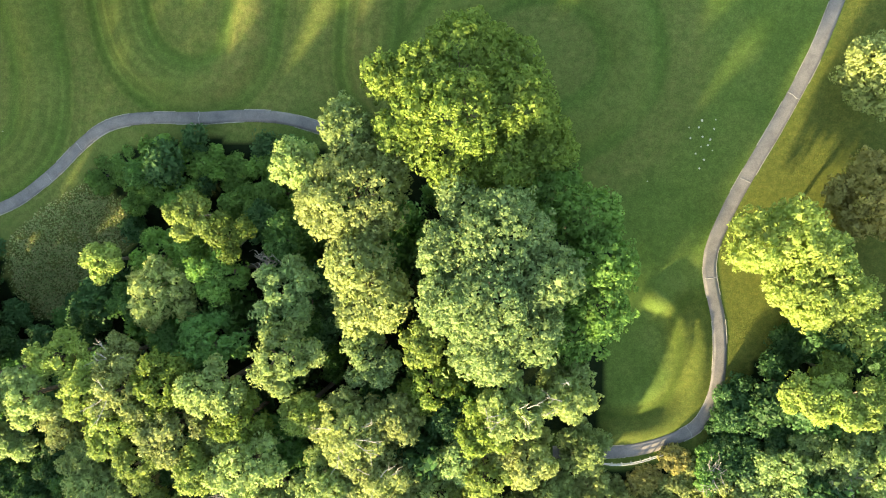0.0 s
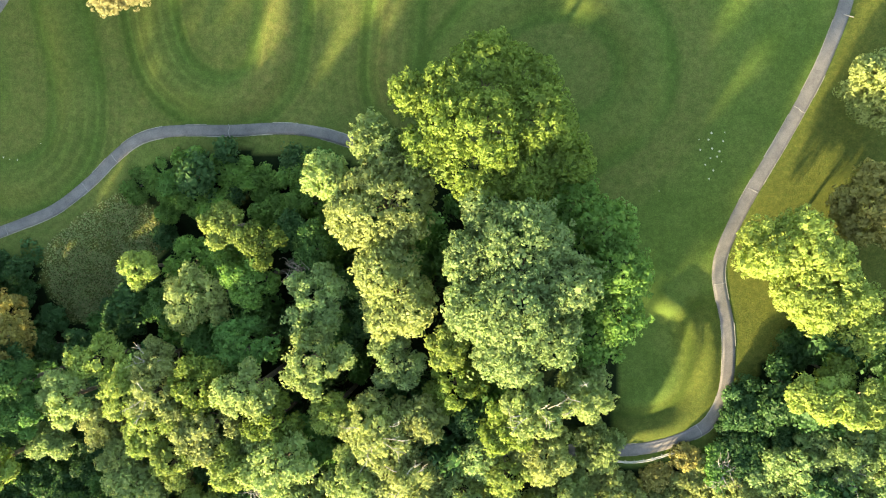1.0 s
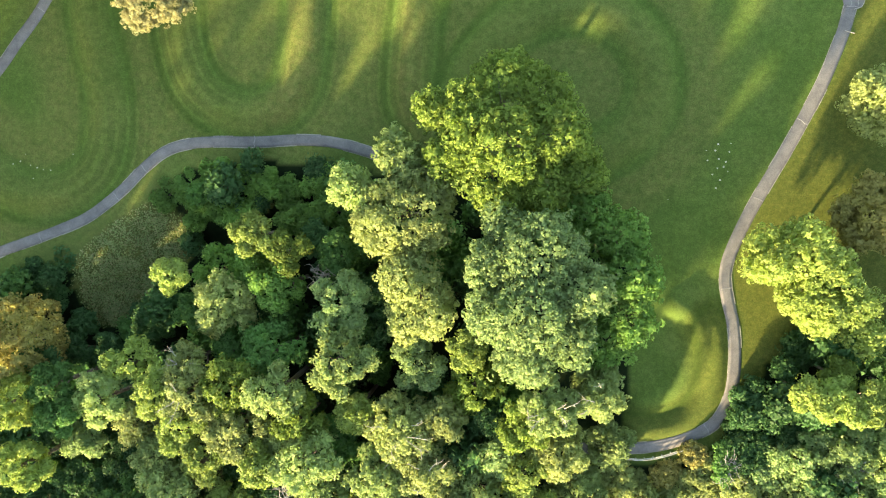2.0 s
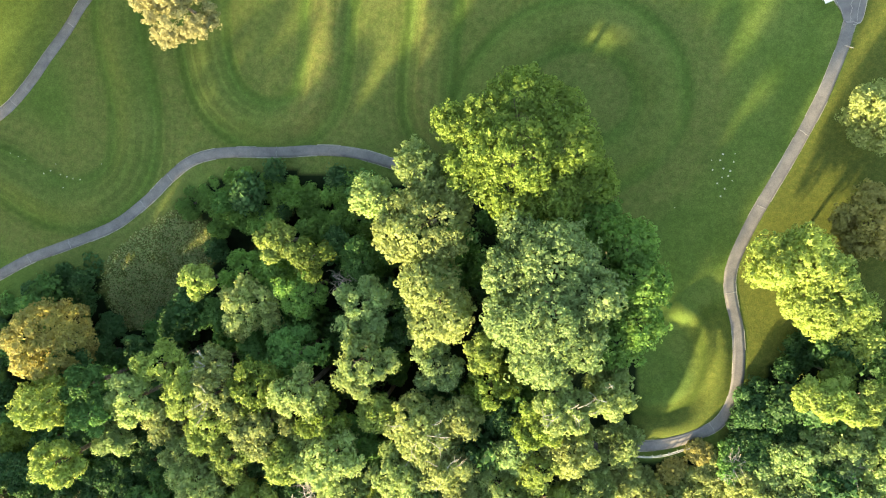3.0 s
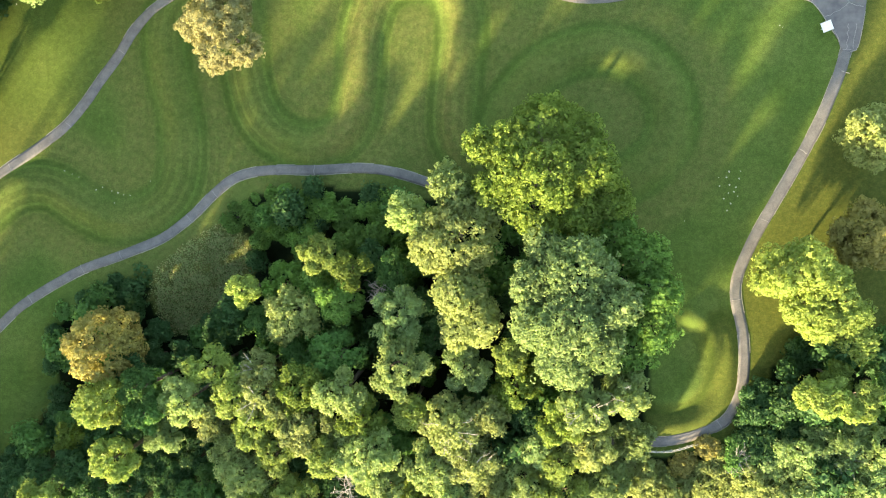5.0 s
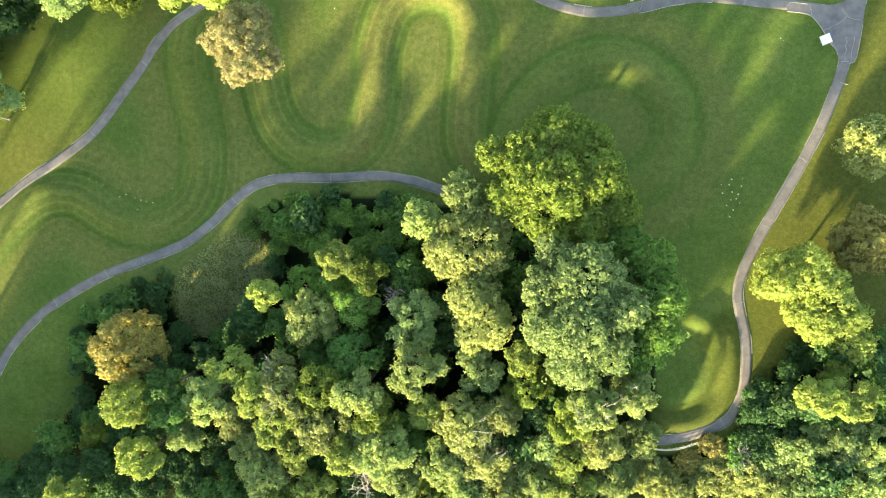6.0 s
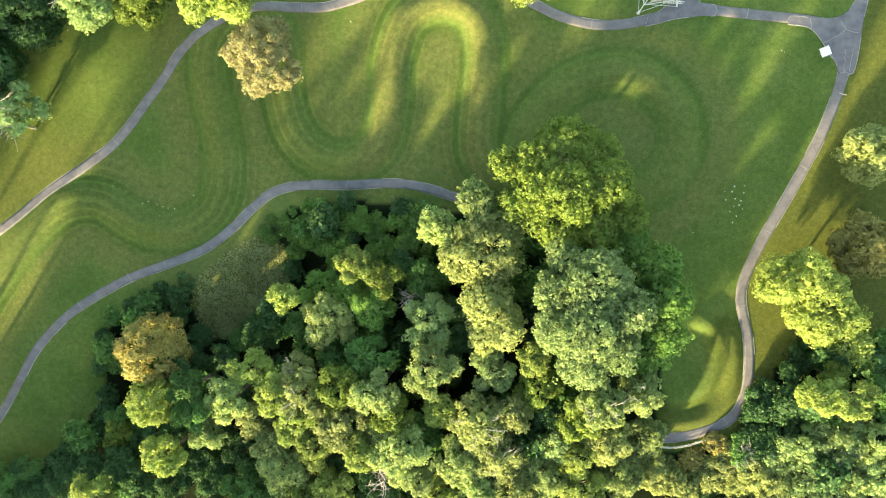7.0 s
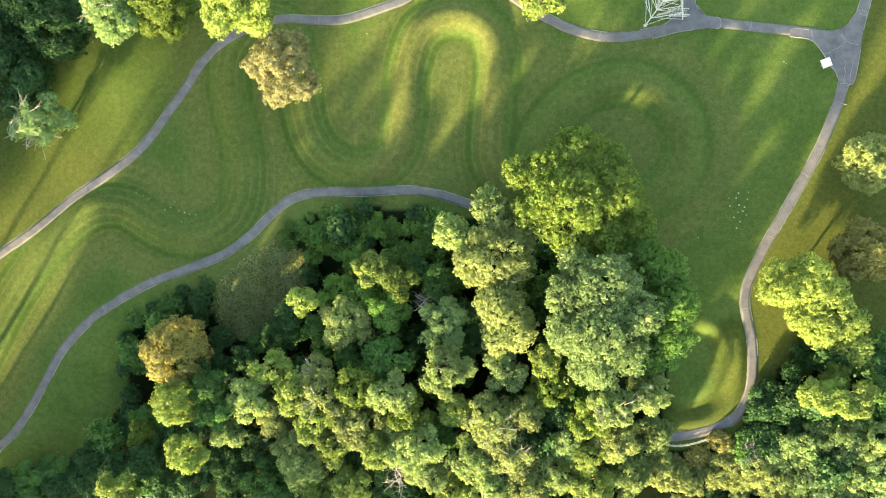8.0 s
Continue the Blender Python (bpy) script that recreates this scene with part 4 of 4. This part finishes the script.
def joint(parent, line, at, lift=0.083):
    """A pale seam across a path at the place nearest to at."""
    i = int(np.clip(np.argmin(((line - np.array(at)) ** 2).sum(1)), 1, len(line) - 2))
    d = line[i + 1] - line[i - 1]
    side = np.array([-d[1], d[0]]) / np.linalg.norm(d) * 0.85
    ribbon(line[i] - side, line[i] + side + rng.normal(0, 0.12, 2), 0.09, lift, SEAL, "crack", parent)


for at in ((-78.25, -1.52), (-87.90, -6.81), (-71.92, 0.99), (-58.97, 7.49), (-54.05, 12.12), (-100.87, -21.23), (-36.22, 16.22)):
    joint(path_lower, LOWER_PATH, at)
for at in ((39.64, 7.24), (45.68, 19.01), (34.32, -5.67), (32.71, -26.36)):
    joint(path_right, RIGHT_PATH, at, 0.103)
for at in ((-80.49, 24.45), (-70.67, 37.15), (-92.05, 16.62), (-44.76, 48.75), (8.21, 44.66), (35.26, 45.85)):
    joint(path_upper, UPPER_PATH, at, 0.093)
for a, c in (((50.61, 35.51), (52.73, 35.37)), ((50.51, 32.10), (51.87, 31.68)), ((45.34, 45.01), (45.67, 43.20)), ((47.67, 40.66), (49.96, 41.71)), ((49.96, 41.71), (51.37, 43.07)), ((51.37, 43.07), (50.47, 44.29)), ((51.38, 42.88), (53.60, 42.23)), ((53.45, 47.98), (54.80, 47.45)), ((51.37, 39.59), (51.19, 35.50)), ((52.62, 39.56), (52.25, 35.58)), ((49.07, 38.94), (50.10, 36.62))):
    ribbon(a, c, 0.09, 0.14, SEAL, "crack", fork)
for a, c in (((22.59, 50.31), (21.33, 48.01)), ((26.72, 48.08), (25.29, 49.93)), ((17.36, 44.45), (17.84, 45.87))):
    ribbon(a, c, 0.09, 0.14, SEAL, "crack", court)

# pale edging pieces along the paths
m_edge = speckled("weathered_edging", (0.2, 0.195, 0.165), (0.34, 0.33, 0.28), 1.5)


def edging(parent, line, offset, first, last, gap, keep):
    d = np.gradient(line, axis=0)
    d /= np.linalg.norm(d, axis=1)[:, None]
    side = np.stack([-d[:, 1], d[:, 0]], 1)
    i = first
    while i + gap < min(last, len(line)):
        if rng.random() < keep:
            part("edging", strip((line + side * (offset + rng.normal(0, 0.02)))[i:i + gap + 1], rng.uniform(0.06, 0.13), 0.06, m_edge, "edging"), parent)
        i += gap


edging(path_lower, LOWER_PATH, -0.87, 2, 165, 3, 0.9)
edging(path_lower, LOWER_PATH, 0.87, 2, 165, 3, 0.3)
edging(path_right, RIGHT_PATH, 0.94, 6, 110, 3, 0.5)
edging(path_right, RIGHT_PATH, -0.94, 6, 110, 3, 0.45)
edging(path_upper, UPPER_PATH, 0.89, 2, 260, 3, 0.6)

for patch, outline in ((fork, FORK), (court, COURT)):
    rim = spline([*outline, outline[0]], 0.8)
    for i in range(0, len(rim) - 4, 4):
        if rng.random() < 0.75:
            part("edging", strip(rim[i:i + 5], rng.uniform(0.07, 0.13), 0.14, m_edge, "edging"), patch)

# ---- rail below the path ----


def beam(a, c, w, h, mat, name, parent, label=""):
    """A squared, slightly bevelled timber from a to c."""
    a, c = Vector(a), Vector(c)
    bm = bmesh.new()
    bmesh.ops.create_cube(bm, size=1.0)
    bmesh.ops.scale(bm, vec=(w, h, (c - a).length), verts=bm.verts)
    bmesh.ops.bevel(bm, geom=list(bm.edges), offset=min(w, h) * 0.12, segments=1, affect="EDGES")
    bmesh.ops.transform(bm, matrix=Matrix.Translation((a + c) / 2) @ (c - a).to_track_quat("Z", "Y").to_matrix().to_4x4(), verts=bm.verts)
    me = bpy.data.meshes.new(name)
    bm.to_mesh(me)
    bm.free()
    me.materials.append(mat)
    return part(name, me, parent, label)


def at_ground(p, lift=0.0):
    return (p[0], p[1], float(ground_at(p[0], p[1])) + lift)


TIMBER = speckled("weathered_timber", (0.36, 0.34, 0.3), (0.56, 0.54, 0.48), 1.2)
fence = tagged(new("fence"), "low pale weathered timber rail fence below the path", "fence")
RAIL = spline([(19.79, -30.84), (22.37, -31.08), (24.92, -30.79), (27.45, -29.97), (30.28, -28.83)], 1.9)
for p in RAIL:
    beam(at_ground(p, -0.3), at_ground(p, 1.0), 0.14, 0.14, TIMBER, "post", fence)
for p, q in zip(RAIL, RAIL[1:]):
    beam(at_ground(p, 1.03), at_ground(q, 1.03), 0.07, 0.24, TIMBER, "top_rail", fence)
    beam(at_ground(p, 0.55), at_ground(q, 0.55), 0.12, 0.06, TIMBER, "lower_rail", fence)

# ---- notice board at the fork ----
sign = tagged(new("notice_board"), "white slanted information board on two posts by the paving", "sign")
cx, cy = (47.70, 39.06)
sign.location = (cx, cy, float(ground_at(cx, cy)))
sign.rotation_euler = (0, 0, radians(22))
beam((-0.55, -0.1, -0.2), (-0.55, -0.1, 0.95), 0.1, 0.1, TIMBER, "post", sign)
beam((0.55, -0.1, -0.2), (0.55, -0.1, 0.95), 0.1, 0.1, TIMBER, "post", sign)
beam((-0.85, -0.05, 0.98), (0.85, -0.05, 0.98), 1.5, 0.06, WHITE, "panel", sign, "blank white panel")
beam((-0.87, -0.82, 0.97), (0.87, -0.82, 0.97), 0.08, 0.09, TIMBER, "frame", sign)
beam((-0.87, 0.72, 0.97), (0.87, 0.72, 0.97), 0.08, 0.09, TIMBER, "frame", sign)

# ---- lookout tower ----
STEEL = speckled("pale_painted_steel", (0.5, 0.52, 0.48), (0.7, 0.71, 0.67), 1.5, 0.45)
DECK = speckled("grey_boards", (0.42, 0.38, 0.32), (0.56, 0.5, 0.43), 1.0)
tower = tagged(new("lookout_tower"), "pale steel lookout tower with open stairs", "tower")
tx, ty = (18.98, 50.30)
tower.location = (tx, ty, float(ground_at(tx, ty)))
tower.rotation_euler = (0, 0, radians(8))
B, T, H = 3.4, 1.6, 7.6
corners = [(-1, -1), (1, -1), (1, 1), (-1, 1)]
at_height = lambda c, z: (c[0] * (B + (T - B) * z / H), c[1] * (B + (T - B) * z / H), z)
for c in corners:
    beam(at_height(c, -0.2), at_height(c, H), 0.18, 0.18, STEEL, "leg", tower)
    beam((c[0] * B, c[1] * B, -0.2), (c[0] * B, c[1] * B, 0.12), 0.6, 0.6, PALE, "footing", tower, "pale concrete footing")
for c, d in zip(corners, corners[1:] + corners[:1]):
    for z in (2.5, 5.0, H):
        beam(at_height(c, z), at_height(d, z), 0.12, 0.12, STEEL, "girt", tower)
    for z in (0.2, 2.5, 5.0):
        beam(at_height(c, z), at_height(d, min(z + 2.5, H)), 0.07, 0.07, STEEL, "brace", tower)
        beam(at_height(d, z), at_height(c, min(z + 2.5, H)), 0.07, 0.07, STEEL, "brace", tower)
for i in range(14):
    beam((-1.75 + 0.27 * i, -1.85, H + 0.08), (-1.75 + 0.27 * i, 1.85, H + 0.08), 0.24, 0.05, DECK, "deck_board", tower)
for c, d in zip(corners, corners[1:] + corners[:1]):
    for z in (0.45, 0.8, 1.1):
        beam((c[0] * 1.8, c[1] * 1.8, H + z), (d[0] * 1.8, d[1] * 1.8, H + z), 0.06, 0.06, STEEL, "handrail", tower)
    beam((c[0] * 1.8, c[1] * 1.8, H), (c[0] * 1.8, c[1] * 1.8, H + 1.1), 0.07, 0.07, STEEL, "rail_post", tower)
flights = [((4.4, -2.4, 0.1), (0.4, -2.4, 2.5)), ((-0.8, -1.0, 2.5), (-0.8, 1.6, 5.0)), ((-0.6, 1.2, 5.0), (1.4, 1.2, H))]
for (a, c) in flights:
    a, c = Vector(a), Vector(c)
    way = Vector((c.x - a.x, c.y - a.y, 0)).normalized()
    off = Vector((-way.y, way.x, 0)) * 0.55
    for k in (-1, 1):
        beam(a + off * k, c + off * k, 0.06, 0.26, STEEL, "stringer", tower)
        beam(a + off * k + Vector((0, 0, 1)), c + off * k + Vector((0, 0, 1)), 0.09, 0.09, STEEL, "handrail", tower)
        for u in (0.0, 0.5, 1.0):
            p = a.lerp(c, u) + off * k
            beam(p, p + Vector((0, 0, 1)), 0.05, 0.05, STEEL, "rail_post", tower)
    steps = int((c.z - a.z) / 0.19)
    for i in range(steps):
        p = a.lerp(c, (i + 0.5) / steps)
        beam(p - off, p + off, 0.05, 0.36, DECK, "tread", tower)
beam((-1.6, -2.4, 2.5), (0.45, -2.4, 2.5), 0.08, 1.2, DECK, "landing", tower)

# ---- stones ----


def stone(x, y, r):
    bm = bmesh.new()
    bmesh.ops.create_icosphere(bm, subdivisions=1, radius=r)
    for v in bm.verts:
        v.co *= rng.uniform(0.75, 1.2)
        v.co.z *= 0.35
    me = bpy.data.meshes.new("stone")
    bm.to_mesh(me)
    bm.free()
    me.materials.append(PALE)
    ob = tagged(new("stone", me), "small pale limestone lying in the grass", "stone", "stones in the lawn")
    ob.location = (x, y, float(ground_at(x, y)) + 0.08 * r)


for x, y in ((31.61, 14.97), (33.29, 15.89), (32.91, 14.97), (33.44, 13.73), (33.26, 12.39), (34.16, 12.60), (32.58, 11.46), (33.70, 10.64), (34.77, 11.87), (34.91, 14.76), (33.12, 9.50), (31.84, 13.53), (34.44, 13.32), (35.09, 15.99)):
    stone(x, y, rng.uniform(0.09, 0.18))
for x, y in ((-81.49, 16.14), (-80.10, 15.58), (-78.95, 15.02), (-74.58, 13.24), (-72.86, 12.57), (-71.71, 12.23), (-70.68, 11.90), (-69.42, 11.79), (-65.59, 14.33), (-75.75, 12.79), (-72.21, 10.46), (-73.63, 14.34), (10.69, 24.61), (41.19, 39.19), (40.70, 39.50), (-89.77, 45.50), (-35.50, 46.09), (26.31, 7.72)):
    stone(x, y, rng.uniform(0.07, 0.15))

# ---- bare trees ----


def bare_tree(x, y, top, spread, label):
    base = float(ground_at(x, y)) - 0.15
    root = tagged(new("dead_tree"), label, "tree", "dead trees")
    root.location = (x, y, base)
    tall = top - base
    v, f = tube([(0, 0, 0), (0.1, 0, tall * 0.4), (0.1, 0.2, tall * 0.75), (0.3, 0.1, tall)], [0.22, 0.17, 0.11, 0.03])
    part("trunk", mesh_of("trunk", v, f, DEAD), root)
    for i in range(14):
        z, a = tall * rng.uniform(0.55, 0.95), rng.uniform(0, 6.28)
        tip = np.array([math.cos(a) * spread, math.sin(a) * spread, 0]) * rng.uniform(0.6, 1.1) + np.array([0, 0, min(z + rng.uniform(0, 1.8), tall)])
        v, f = bend((0.1, 0.1, z), tip, 0.085, 0.025)
        branch = part("branch", mesh_of("branch", v, f, DEAD), root)
        for j in range(4):
            u = rng.uniform(0.35, 0.9)
            s0 = np.array([0.1, 0.1, z]) * (1 - u) + tip * u
            v, f = bend(s0, s0 + rng.normal(0, spread * 0.28, 3), 0.04, 0.018, count=4)
            part("twig", mesh_of("twig", v, f, DEAD), branch)


bare_tree(*(-23.71, -3.72), 10.5, 2.6, "dead grey tree with bare spreading branches")
bare_tree(*(-96.64, 27.12), 12.5, 3.4, "grey half-dead tree with bare branches")
bare_tree(*(-27.60, -34.68), 15, 3.2, "dead grey tree among leafy ones")
bare_tree(*(35.17, -31.65), 3.0, 2.4, "small dead grey tree below the path")
bare_tree(*(50.48, -30.38), 6.5, 2.6, "dead grey tree on the slope")
